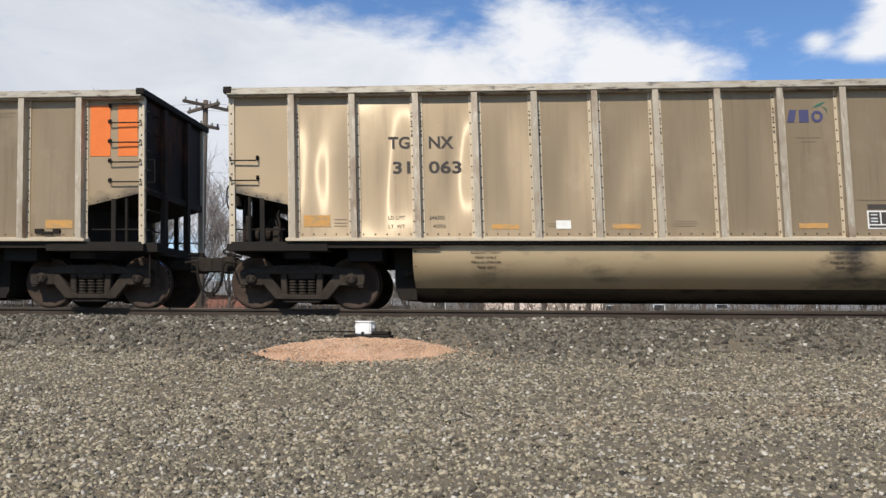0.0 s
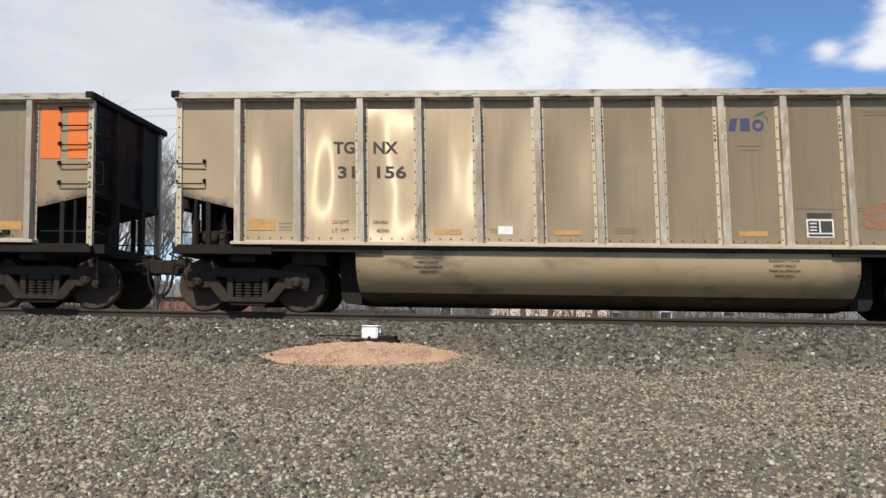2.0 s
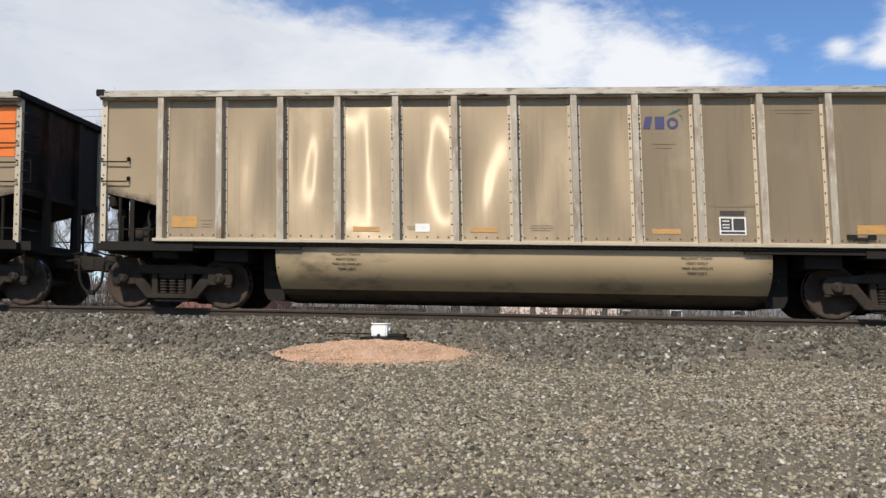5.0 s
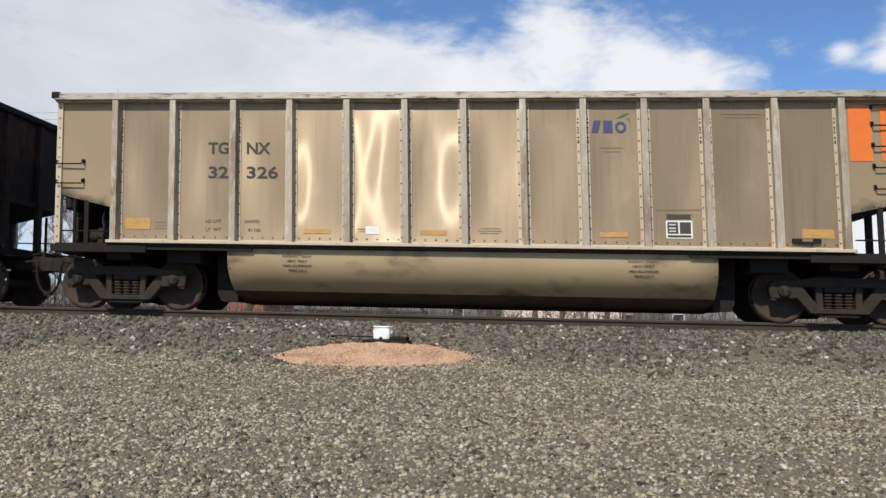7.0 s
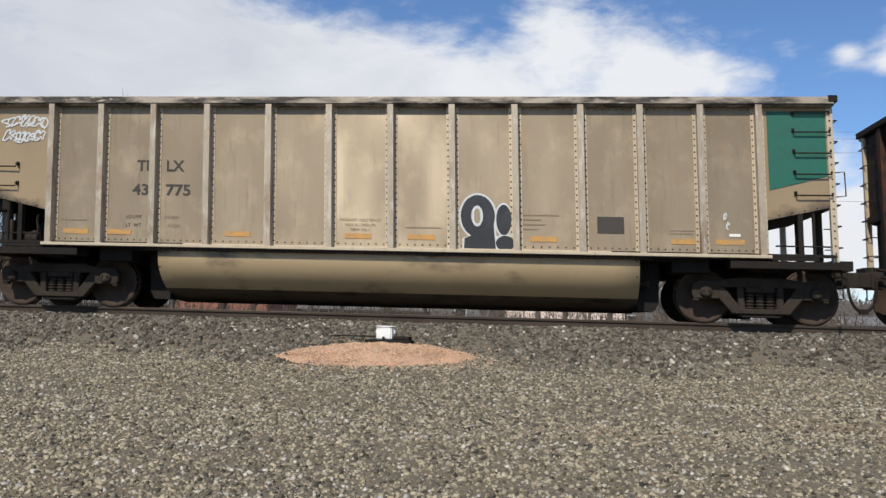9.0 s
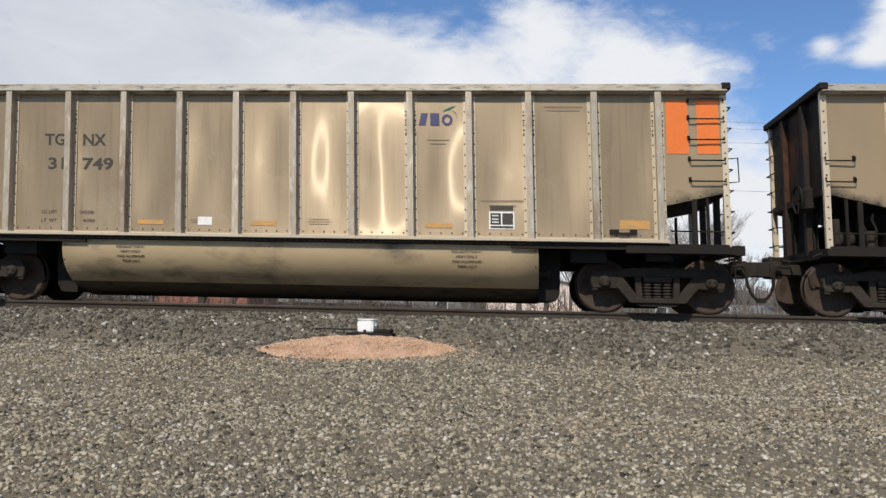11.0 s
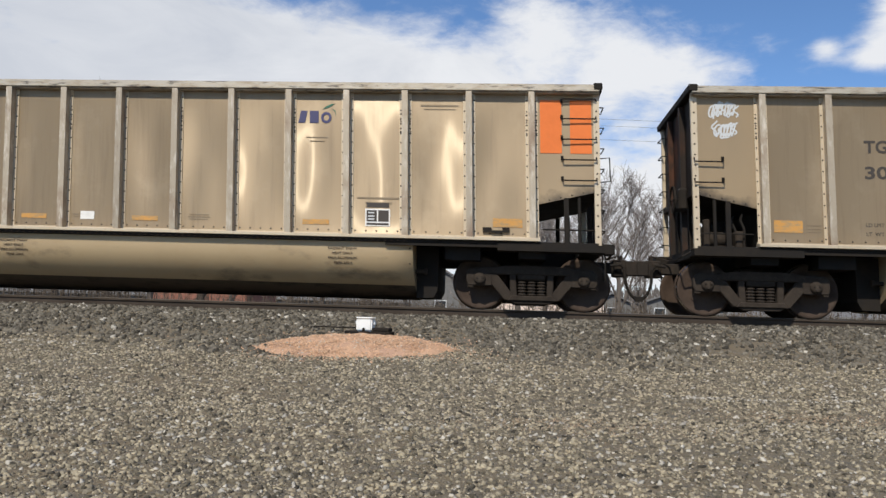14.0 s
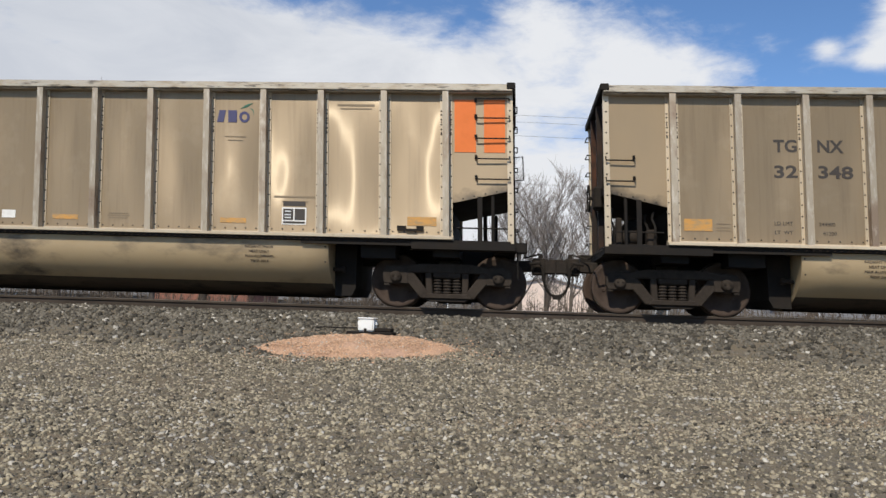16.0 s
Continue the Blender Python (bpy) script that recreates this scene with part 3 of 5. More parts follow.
GREYWALL = material("grey_siding", (0.15, 0.147, 0.143), 0.8, 0.0, [(2, 5, (0.11, 0.108, 0.105), 0.45, 0.7, (1, 1, 4))])
ROOF = material("grey_shingle_roof", (0.17, 0.165, 0.16), 0.9, 0.0, [(5, 5, (0.12, 0.115, 0.11), 0.45, 0.7, ONE)])
METALROOF = material("white_metal_roof", (0.62, 0.63, 0.64), 0.5, 0.2, [(3, 4, (0.52, 0.53, 0.54), 0.45, 0.7, ONE)])
DARKGLASS = material("dark_window_glass", (0.03, 0.035, 0.04), 0.15)
POLEWOOD = material("weathered_pole_wood", (0.12, 0.095, 0.075), 0.9, 0.0, [(4, 5, (0.075, 0.06, 0.05), 0.45, 0.7, (3, 3, 0.3))])


def polar(azimuth, distance):
    a = radians(azimuth)
    return distance * math.sin(a), -15.7 + distance * math.cos(a)


def tree_meshes(seed, height):
    """A bare tree: a tapered trunk with limbs, and a crown of fine twigs."""
    rng = random.Random(seed)
    wood, twigs = bmesh.new(), bmesh.new()

    def grow(p, d, length, r, level):
        n = 4 if level < 2 else 3
        pts, rad = [p], [r]
        q = p
        for k in range(n):
            d = (d + Vector((rng.uniform(-1, 1), rng.uniform(-1, 1), rng.uniform(-0.3, 0.6))) * (0.10 + 0.05 * level)).normalized()
            q = q + d * length / n
            pts.append(q)
            rad.append(r * (1 - 0.62 * (k + 1) / n))
        tube(wood if level < 3 else twigs, pts, rad, (7, 5, 4, 3, 3)[level])
        if level == 4:
            return
        count = (8, 7, 7, 7)[level]
        for k in range(count):
            u = 0.30 + 0.70 * (k + rng.random()) / count if level else 0.22 + 0.78 * (k + rng.random()) / count
            i = min(int(u * n), n - 1)
            base = pts[i].lerp(pts[i + 1], u * n - i)
            side = Vector((rng.uniform(-1, 1), rng.uniform(-1, 1), 0)).normalized()
            way = (d * 0.55 + side * rng.uniform(0.40, 0.95) + Vector((0, 0, 0.40))).normalized()
            grow(base, way, length * rng.uniform(0.42, 0.66), max(rad[i] * rng.uniform(0.35, 0.55), 0.012), level + 1)

    grow(Vector((0, 0, -0.15)), Vector((0, 0, 1)), height * 0.62, height * 0.022, 0)
    top = max(v.co.z for v in twigs.verts)
    for bm in (wood, twigs):
        bmesh.ops.scale(bm, vec=(height / top,) * 3, verts=bm.verts)
    return finish(wood, "trunk", BARK), finish(twigs, "crown", TWIG)


def make_trees():
    kinds = [tree_meshes(11 + k, 10.0) for k in range(4)]
    spots = [(-38, 55, 11), (-33, 50, 12), (-29, 42, 11.2), (-26, 50, 11.9), (-23.5, 45, 10), (-20.5, 55, 11.5), (-18.5, 48, 8.6), (-14.8, 48, 9.8), (-12.6, 50, 9.0), (-9.8, 48, 9.8),
             (-7, 52, 8.0), (-3, 70, 8), (0.6, 46, 9.0), (2.4, 43, 10.0), (4, 60, 10.4), (5.4, 50, 10.0), (7.2, 47, 9.4), (9, 56, 7.6), (10.7, 52, 9.2), (12.7, 54, 8.4), (15, 66, 7.2), (17, 80, 6.6),
             (19.5, 66, 5.6), (22, 60, 5.4), (24.5, 66, 6.0), (28, 70, 7)]
    rng = random.Random(4)
    for k, (az, dist, h) in enumerate(spots):
        x, y = polar(az, dist)
        t = thing("tree", "leafless grey-brown deciduous tree behind the track", "tree", "bare trees", at=pose(x, y, ground_height(x, y), 0, 0, rng.uniform(0, 360)))
        t.scale = (h / 10 * 0.9, h / 10 * 0.9, h / 10)
        wood, twigs = kinds[k % 4]
        part("trunk", wood, None, t)
        part("crown", twigs, None, t, "fine pale bare twigs")


def make_brush():
    """Dry weeds and saplings along the far side, past counting."""
    rng = random.Random(8)
    bm = bmesh.new()
    for k in range(3000):
        az, dist = rng.uniform(-36, 34), rng.uniform(27, 44)
        x, y = polar(az, dist)
        h = rng.uniform(0.5, 1.5) + max(0, noise.noise((x * 0.25, y * 0.25, 0))) * 2.6
        z = ground_height(x, y) - 0.05
        a, b = rng.uniform(-0.3, 0.3), rng.uniform(-0.3, 0.3)
        tube(bm, [(x, y, z), (x + a * 0.4, y, z + h * 0.5), (x + a, y + b, z + h)], [0.022, 0.014, 0.006], 3)
        for j in range(3):
            u = rng.uniform(0.4, 0.9)
            c = rng.uniform(-0.4, 0.4)
            tube(bm, [(x + a * u, y, z + h * u), (x + a * u + c, y + b, z + h * u + rng.uniform(0.1, 0.4))], [0.012, 0.004], 3)
    solid("brush", bm, BRUSH, "dry leafless brush and weeds beyond the track", "brush", "stuff")


def make_woods():
    """Far leafless woods on the horizon."""
    rng = np.random.default_rng(12)
    n = 14000
    az, dist = np.radians(rng.uniform(-45, 42, n)), rng.uniform(108, 150, n)
    x, y = dist * np.sin(az), -15.7 + dist * np.cos(az)
    h = rng.uniform(4.4, 5.4, n) + 1.0 * np.array([noise.noise((a * 0.05, b * 0.05, 2)) for a, b in zip(x, y)])
    lean = rng.normal(0, 0.12, (2, n)) * h
    w = rng.uniform(0.03, 0.11, n)
    v = np.empty((n, 5, 3))
    for k, (sx, sy) in enumerate(((-1, -0.6), (1, -0.6), (0, 1.2))):
        v[:, k] = np.stack([x + sx * w, y + sy * w, np.full(n, -1.1)], 1)
    v[:, 3] = np.stack([x + lean[0] - w * 0.6, y + lean[1], -1.0 + h], 1)
    v[:, 4] = np.stack([x + lean[0] + w * 0.6, y + lean[1], -1.0 + h], 1)
    f = (np.array([(0, 1, 3), (1, 4, 3), (1, 2, 4), (2, 3, 4), (2, 0, 3)])[None] + 5 * np.arange(n)[:, None, None]).reshape(-1, 3)
    me = bpy.data.meshes.new("woods")
    me.from_pydata(v.reshape(-1, 3).tolist(), [], f.tolist())
    me.materials.append(WOODS)
    tagged(new("woods", me), "far grey-brown leafless woods on the horizon", "woods", kind="stuff")


WOODS = material("far_bare_woods", (0.12, 0.105, 0.095), 0.95, 0.0, island=0.35)


def make_building(name, label, azimuth, distance, width, depth, wall_h, roof_h, wall, roof, turn=0, gable_x=False, windows=0):
    x, y = polar(azimuth, distance)
    b = thing(name, label, "building", at=pose(x, y, ground_height(x, y), 0, 0, turn))
    bm = bmesh.new()
    box(bm, -width / 2, width / 2, -depth / 2, depth / 2, -0.2, wall_h)
    if gable_x:
        prism(bm, [(-width / 2 + 0.01, wall_h), (width / 2 - 0.01, wall_h), (0, wall_h + roof_h - 0.05)], -depth / 2 + 0.02, depth / 2 - 0.02)
    part("wall", bm, wall, b)
    bm = bmesh.new()
    e = 0.35
    if gable_x:
        for s in (-1, 1):
            prism(bm, [(s * (width / 2 + e), wall_h - 0.15), (0, wall_h + roof_h), (0, wall_h + roof_h + 0.16), (s * (width / 2 + e), wall_h + 0.02)], -depth / 2 - e, depth / 2 + e)
    else:
        v = []
        for yy, zz in ((-depth / 2 - e, wall_h - 0.1), (0, wall_h + roof_h), (depth / 2 + e, wall_h - 0.1)):
            v.append([bm.verts.new((xx, yy, zz + dz)) for xx in (-width / 2 - e, width / 2 + e) for dz in (0, 0.16)])
        for p, q in ((0, 1), (1, 2)):
            a, c = v[p], v[q]
            for idx in ((a[0], a[2], c[2], c[0]), (a[1], c[1], c[3], a[3]), (a[0], c[0], c[1], a[1]), (a[2], a[3], c[3], c[2])):
                bm.faces.new(idx)
        bm.faces.new((v[0][0], v[0][1], v[0][3], v[0][2]))
        bm.faces.new((v[2][0], v[2][2], v[2][3], v[2][1]))
    part("roof", bm, roof, b)
    for k in range(windows):
        cx = -width / 2 + width * (k + 0.5) / windows
        w = bmesh.new()
        box(w, cx - 0.55, cx + 0.55, -depth / 2 - 0.05, -depth / 2 + 0.02, 1.0, 2.2)
        win = part("window", w, METALROOF, b, "white-framed window")
        w = bmesh.new()
        box(w, cx - 0.46, cx + 0.46, -depth / 2 - 0.06, -depth / 2 - 0.045, 1.08, 2.12)
        part("pane", w, DARKGLASS, win)


def make_far_side():
    make_building("house", "low cream stucco building with a gable roof", 2.2, 88, 11.5, 9, 3.6, 1.3, CREAM, METALROOF, 0, True, 0)
    make_building("shed", "grey sided shed with a gable roof", -4.4, 80, 5.2, 8, 3.4, 1.6, GREYWALL, ROOF, 0, True, 1)
    make_building("warehouse", "long low grey building with a white metal roof", -9.5, 96, 22, 8, 2.1, 0.7, GREYWALL, ROOF, 2, False, 3)
    make_building("brick_building", "low red brick building behind bare trees", -19.4, 74, 8, 7, 2.6, 1.0, BRICK, ROOF, -4, False, 0)
    make_building("house", "small grey house behind bare trees", 6.4, 92, 4.2, 6, 2.6, 1.0, GREYWALL, ROOF, 4, True, 1)
    make_building("house", "small grey house with two windows behind bare trees", 10.8, 86, 6.5, 6, 2.6, 1.2, GREYWALL, ROOF, -6, True, 2)
    make_building("warehouse", "long low shed with a pale metal roof", 18.5, 84, 22, 7, 1.7, 0.6, GREYWALL, ROOF, -8, False, 3)
    make_building("warehouse", "long low grey shed with a white metal roof", -30, 92, 24, 8, 1.9, 0.7, GREYWALL, ROOF, 8, False, 3)


def make_poles():
    """Utility poles with cross arms, and the wires between them."""
    spots = [(-13.0, 19.3, 10.1, 52), (38.0, 23.0, 10.1, 14), (-62.0, 17.0, 10.1, 14)]
    for x, y, top, turn in spots:
        z = ground_height(x, y)
        pole = thing("utility_pole", "weathered wooden utility pole with cross arms", "utility pole", "utility poles", at=pose(x, y, z))
        bm = bmesh.new()
        lathe(bm, [(0.17, -0.3), (0.16, 3), (0.13, 7), (0.11, top)], "z", 10)
        part("post", bm, POLEWOOD, pole)
        for h, half, ang in ((top - 0.25, 1.15, turn), (top - 0.35, 1.2, turn - 90), (top - 1.15, 0.6, turn)):
            bm = bmesh.new()
            box(bm, -half, half, -0.17, -0.06, h - 0.06, h + 0.06)
            arm = part("cross_arm", bm, POLEWOOD, pole, "", pose(0, 0, 0, 0, 0, ang))
            for u in (-0.9, -0.45, 0.45, 0.9):
                bm = bmesh.new()
                lathe(bm, [(0.03, h + 0.06), (0.05, h + 0.10), (0.03, h + 0.13), (0.045, h + 0.17), (0.02, h + 0.2)], "z", 8, centre=(u * half, -0.115, 0))
                part("insulator", bm, GREYWALL, arm)
    wires = ((0.0, 8.95), (0.4, 8.75), (0.2, 8.1), (0.1, 6.0))
    for (x0, y0, *_), (x1, y1, *_) in ((spots[0], spots[1]), (spots[2], spots[0])):
        for dy, h in wires:
            bm = bmesh.new()
            pts = []
            for k in range(25):
                u = k / 24
                pts.append((x0 + (x1 - x0) * u, y0 + (y1 - y0) * u + dy, h - 0.55 * 4 * u * (1 - u)))
            tube(bm, pts, 0.006, 4)
            solid("overhead_wire", bm, GREYWALL, "thin grey overhead wire between utility poles", "wire", group="overhead wires")


make_trees()
make_brush()
make_woods()
make_far_side()
make_poles()

# ---- coal cars ----
PITCH = 16.18
RIBS = [-6.192, -5.133, -4.038, -3.028, -2.019, -1.009, 0.0, 1.009, 2.019, 3.028, 4.038, 5.133, 6.192]
RIBS_RIVETED = [-6.14, -5.21, -4.24, -3.26, -2.15, -1.075, 0.0, 1.06, 2.13, 3.23, 4.21, 5.19, 6.13]
END_X, TOP, SILL, SIDE = 7.332, 3.81, 1.14, 1.586
SHEET = SIDE - 0.165  # half width to the outside of the sheets
TRUCK = 6.17
WHEEL_R = 0.457


def rivet(bm, x, y, z, r=0.012, mat=1):
    tip = bm.verts.new((x, y - 0.008, z))
    ring = [bm.verts.new((x + r * math.cos(a), y, z + r * math.sin(a))) for a in (math.pi / 3 * k for k in range(6))]
    for k in range(6):
        bm.faces.new((ring[k], ring[(k + 1) % 6], tip)).material_index = mat


def rib_mesh(dense, cluster):
    """A hat-shaped stake with riveted flanges; its foot rests on the side sill."""
    bm = bmesh.new()
    y0, z0, z1 = -SIDE + 0.012, SILL + 0.04, TOP - 0.13
    box(bm, -0.052, 0.052, y0, -SHEET + 0.004, z0, z1)
    for s in (-1, 1):
        x0, x1 = sorted((s * 0.050, s * 0.105))
        box(bm, x0, x1, -SHEET - 0.012, -SHEET + 0.002, z0 + 0.03, z1 - 0.01, 2)
        for k in range(5 if cluster else 0):
            rivet(bm, s * 0.082, -SHEET - 0.012, 2.96 + 0.085 * k, 0.019)
        n = 22 if dense else 13
        for k in range(n):
            rivet(bm, s * 0.082, -SHEET - 0.012, z0 + 0.12 + (z1 - z0 - 0.25) * k / (n - 1), 0.017 if dense else 0.016)
    return finish(bm, "rib", [RIB, RIVET, FLANGE])


def sheet_seed(variant, bay):
    return random.Random(1000 * variant + 10 * bay + 7).uniform(0, 100)


def sheet_dent(seed, u, w, dense):
    """How far a sheet between two ribs is pushed in, at u across and w up."""
    lift = math.sin(math.pi * u) * math.sin(math.pi * min(1, w * 1.05))
    deep = 0.027 + 0.020 * noise.noise((seed + u * 1.9, w * 1.2, seed)) + 0.009 * noise.noise((seed + u * 2.6, w * 2.4, seed))
    return lift * max(0.008, deep) * (0.45 if dense else 1.0)


def corner_dent(seed, u, w):
    return math.sin(math.pi * u) * math.sin(math.pi * w) * (0.009 + 0.007 * noise.noise((seed + u * 1.5, w, seed)))


def surface_dent(x, z, ribs, variant, dense):
    """The same for any place on a car's side."""
    if not ribs[0] < x < ribs[-1]:
        inner = abs(ribs[0] if x < 0 else ribs[-1])
        u = min(1.0, max(0.0, (abs(x) - inner) / (END_X - inner)))
        low = 1.76 + 0.26 * u
        return corner_dent(CORNER_SEED[x > 0], u, min(1.0, max(0.0, (z - low) / (TOP - 0.12 - low))))
    i = max(k for k in range(len(ribs) - 1) if ribs[k] <= x)
    w = (z - SILL - 0.08) / (TOP - SILL - 0.20)
    return sheet_dent(sheet_seed(variant, i), (x - ribs[i]) / (ribs[i + 1] - ribs[i]), min(1.0, max(0.0, w)), dense)


CORNER_SEED = (31.7, 64.2)


def bay_mesh(ribs, i, dense, variant):
    me = panel_mesh(ribs[i], ribs[i + 1], dense, sheet_seed(variant, i))
    me["bay"] = i
    return me


def panel_mesh(x0, x1, dense, seed):
    """One sheet between two ribs, slightly warped, with a row of rivets along its foot."""
    bm = bmesh.new()
    z0, z1 = SILL + 0.08, TOP - 0.12
    nx, nz = 16, 28
    front = []
    for j in range(nz + 1):
        row = []
        for i in range(nx + 1):
            u, w = i / nx, j / nz
            dent = sheet_dent(seed, u, w, dense)
            row.append(bm.verts.new((x0 + (x1 - x0) * u, -SHEET + dent, z0 + (z1 - z0) * w)))
        front.append(row)
    for j in range(nz):
        for i in range(nx):
            f = bm.faces.new((front[j][i], front[j][i + 1], front[j + 1][i + 1], front[j + 1][i]))
            f.smooth = True
    box(bm, x0, x1, -SHEET + 0.058, -SHEET + 0.064, z0, z1)
    n = 7 if dense else 5
    for k in range(n):
        rivet(bm, x0 + 0.14 + (x1 - x0 - 0.28) * k / (n - 1), -SHEET - 0.002, z0 + 0.05, 0.016)
    if dense:
        for k in range(n):
            rivet(bm, x0 + 0.14 + (x1 - x0 - 0.28) * k / (n - 1), -SHEET - 0.002, z1 - 0.06, 0.012)
    return finish(bm, "side_panel", [PANEL_DULL if dense else PANEL, RIVET])


def end_panel_mesh(x_in, x_out):
    """The corner sheet, whose lower edge rises towards the end of the car."""
    bm = bmesh.new()
    nx, nz = 10, 12
    seed = CORNER_SEED[x_out > 0]
    rows = []
    for j in range(nz + 1):
        row = []
        for i in range(nx + 1):
            u, w = i / nx, j / nz
            low = 1.76 + 0.26 * u
            dent = corner_dent(seed, u, w)
            row.append(bm.verts.new((x_in + (x_out - x_in) * u, -SHEET + dent, low + (TOP - 0.12 - low) * w)))
        rows.append(row)
    for j in range(nz):
        for i in range(nx):
            bm.faces.new((rows[j][i], rows[j][i + 1], rows[j + 1][i + 1], rows[j + 1][i])).smooth = True
    prism(bm, [(x_in, 1.76), (x_out, 2.02), (x_out, TOP - 0.12), (x_in, TOP - 0.12)], -SHEET + 0.03, -SHEET + 0.036)
    for k in range(6):
        u = (k + 0.5) / 6
        rivet(bm, x_in + (x_out - x_in) * u, -SHEET - 0.001, 1.76 + 0.26 * u + 0.035, 0.017)
    return finish(bm, "end_panel", [PANEL_END, RIVET])


def corner_post_mesh(x, dense):
    bm = bmesh.new()
    box(bm, x - 0.05, x + 0.05, -SHEET - 0.03, -SHEET + 0.05, 1.02, TOP - 0.125)
    n = 20 if dense else 14
    for k in range(n):
        rivet(bm, x, -SHEET - 0.030, 1.25 + (TOP - 1.5) * k / (n - 1), 0.018)
    return finish(bm, "corner_post", [FLANGE, RIVET])


def grab_iron(bm, x0, x1, y, z, drop=0.05):
    out = y - 0.07
    tube(bm, [(x0, y, z + drop), (x0, out, z + drop), (x0, out, z), (x1, out, z), (x1, out, z + drop), (x1, y, z + drop)], 0.013, 5)
    for x in (x0, x1):
        box(bm, x - 0.022, x + 0.022, y - 0.02, y + 0.004, z + drop - 0.035, z + drop + 0.035)


def side_frame_mesh():
    """The cast frame on one side of a truck, with openings for the springs."""
    bm = bmesh.new()
    y0, y1 = -1.09, -0.93
    prism(bm, [(-0.74, 0.60), (0.74, 0.60), (0.70, 0.715), (0.42, 0.755), (-0.42, 0.755), (-0.70, 0.715)], y0, y1)
    for s in (-1, 1):
        prism(bm, [(s * u, w) for u, w in ((0.68, 0.40), (1.09, 0.40), (1.12, 0.47), (1.12, 0.62), (1.05, 0.70), (0.66, 0.715))], y0 + 0.004, y1 + 0.004)
        prism(bm, [(s * u, w) for u, w in ((0.60, 0.62), (0.84, 0.60), (0.46, 0.155), (0.28, 0.20))], y0 + 0.010, y1 - 0.004)
        prism(bm, [(s * u, w) for u, w in ((0.25, 0.17), (0.36, 0.17), (0.38, 0.64), (0.27, 0.64))], y0 + 0.016, y1 - 0.008)
        prism(bm, [(s * u, w) for u, w in ((1.0, 0.36), (1.10, 0.36), (1.10, 0.46), (1.0, 0.46))], y0 + 0.02, y1 - 0.02)
    prism(bm, [(-0.43, 0.155), (0.43, 0.155), (0.36, 0.245), (-0.36, 0.245)], y0 - 0.012, y1 + 0.01)
    prism(bm, [(-0.30, 0.10), (0.30, 0.10), (0.38, 0.158), (-0.38, 0.158)], y0 + 0.03, y1 - 0.03)
    bmesh.ops.bevel(bm, geom=list(bm.edges), offset=0.014, segments=1, affect="EDGES")
    return finish(bm, "side_frame", STEEL)


def spring_mesh():
    """A nest of coils, turn upon turn."""
    bm = bmesh.new()
    prof = []
    for k in range(5):
        z = 0.245 + 0.052 * k
        prof += [(0.052, z), (0.078, z + 0.010), (0.078, z + 0.030), (0.052, z + 0.040)]
    lathe(bm, prof, "z", 12)
    return finish(bm, "spring", STEEL)


def wheel_mesh(side):
    """A railway wheel: flange, tread, dished plate and hub, with core holes that show it turning."""
    bm = bmesh.new()
    s = side
    prof = [(0.10, 0.11), (0.10, 0.075), (0.16, 0.06), (0.36, 0.02), (0.405, 0.055), (0.450, 0.06), (0.457, 0.05), (0.459, -0.03), (0.487, -0.045),
            (0.485, -0.068), (0.43, -0.075), (0.38, -0.03), (0.16, -0.02), (0.10, -0.06)]
    mats = [0, 0, 0, 0, 0, 0, 1, 0, 0, 0, 0, 0, 0]
    lathe(bm, [(r, s * h) for r, h in prof], "y", 36, mats=mats)
    for k in range(3):
        a = 2 * math.pi * k / 3
        m = Matrix.Translation((0.25 * math.cos(a), s * 0.046, 0.25 * math.sin(a))) @ Matrix.Rotation(math.pi / 2, 4, "X")
        bmesh.ops.create_cone(bm, cap_ends=True, segments=10, radius1=0.035, radius2=0.028, depth=0.02, matrix=m)
    return finish(bm, "wheel", [WHEEL, TREAD])


def axle_mesh():
    bm = bmesh.new()
    lathe(bm, [(0.07, -1.05), (0.07, -0.86), (0.10, -0.82), (0.085, -0.5), (0.085, 0.5), (0.10, 0.82), (0.07, 0.86), (0.07, 1.05)], "y", 14)
    return finish(bm, "wheelset", WHEEL)


def cap_mesh():
    bm = bmesh.new()
    lathe(bm, [(0.0, -1.155), (0.05, -1.155), (0.085, -1.14), (0.105, -1.10), (0.105, -1.04)], "y", 16)
    for k in range(3):
        a = 2 * math.pi * k / 3 + 0.5
        box(bm, 0.05 * math.cos(a) - 0.016, 0.05 * math.cos(a) + 0.016, -1.172, -1.15, 0.05 * math.sin(a) - 0.016, 0.05 * math.sin(a) + 0.016)
    return finish(bm, "bearing_cap", STEEL)


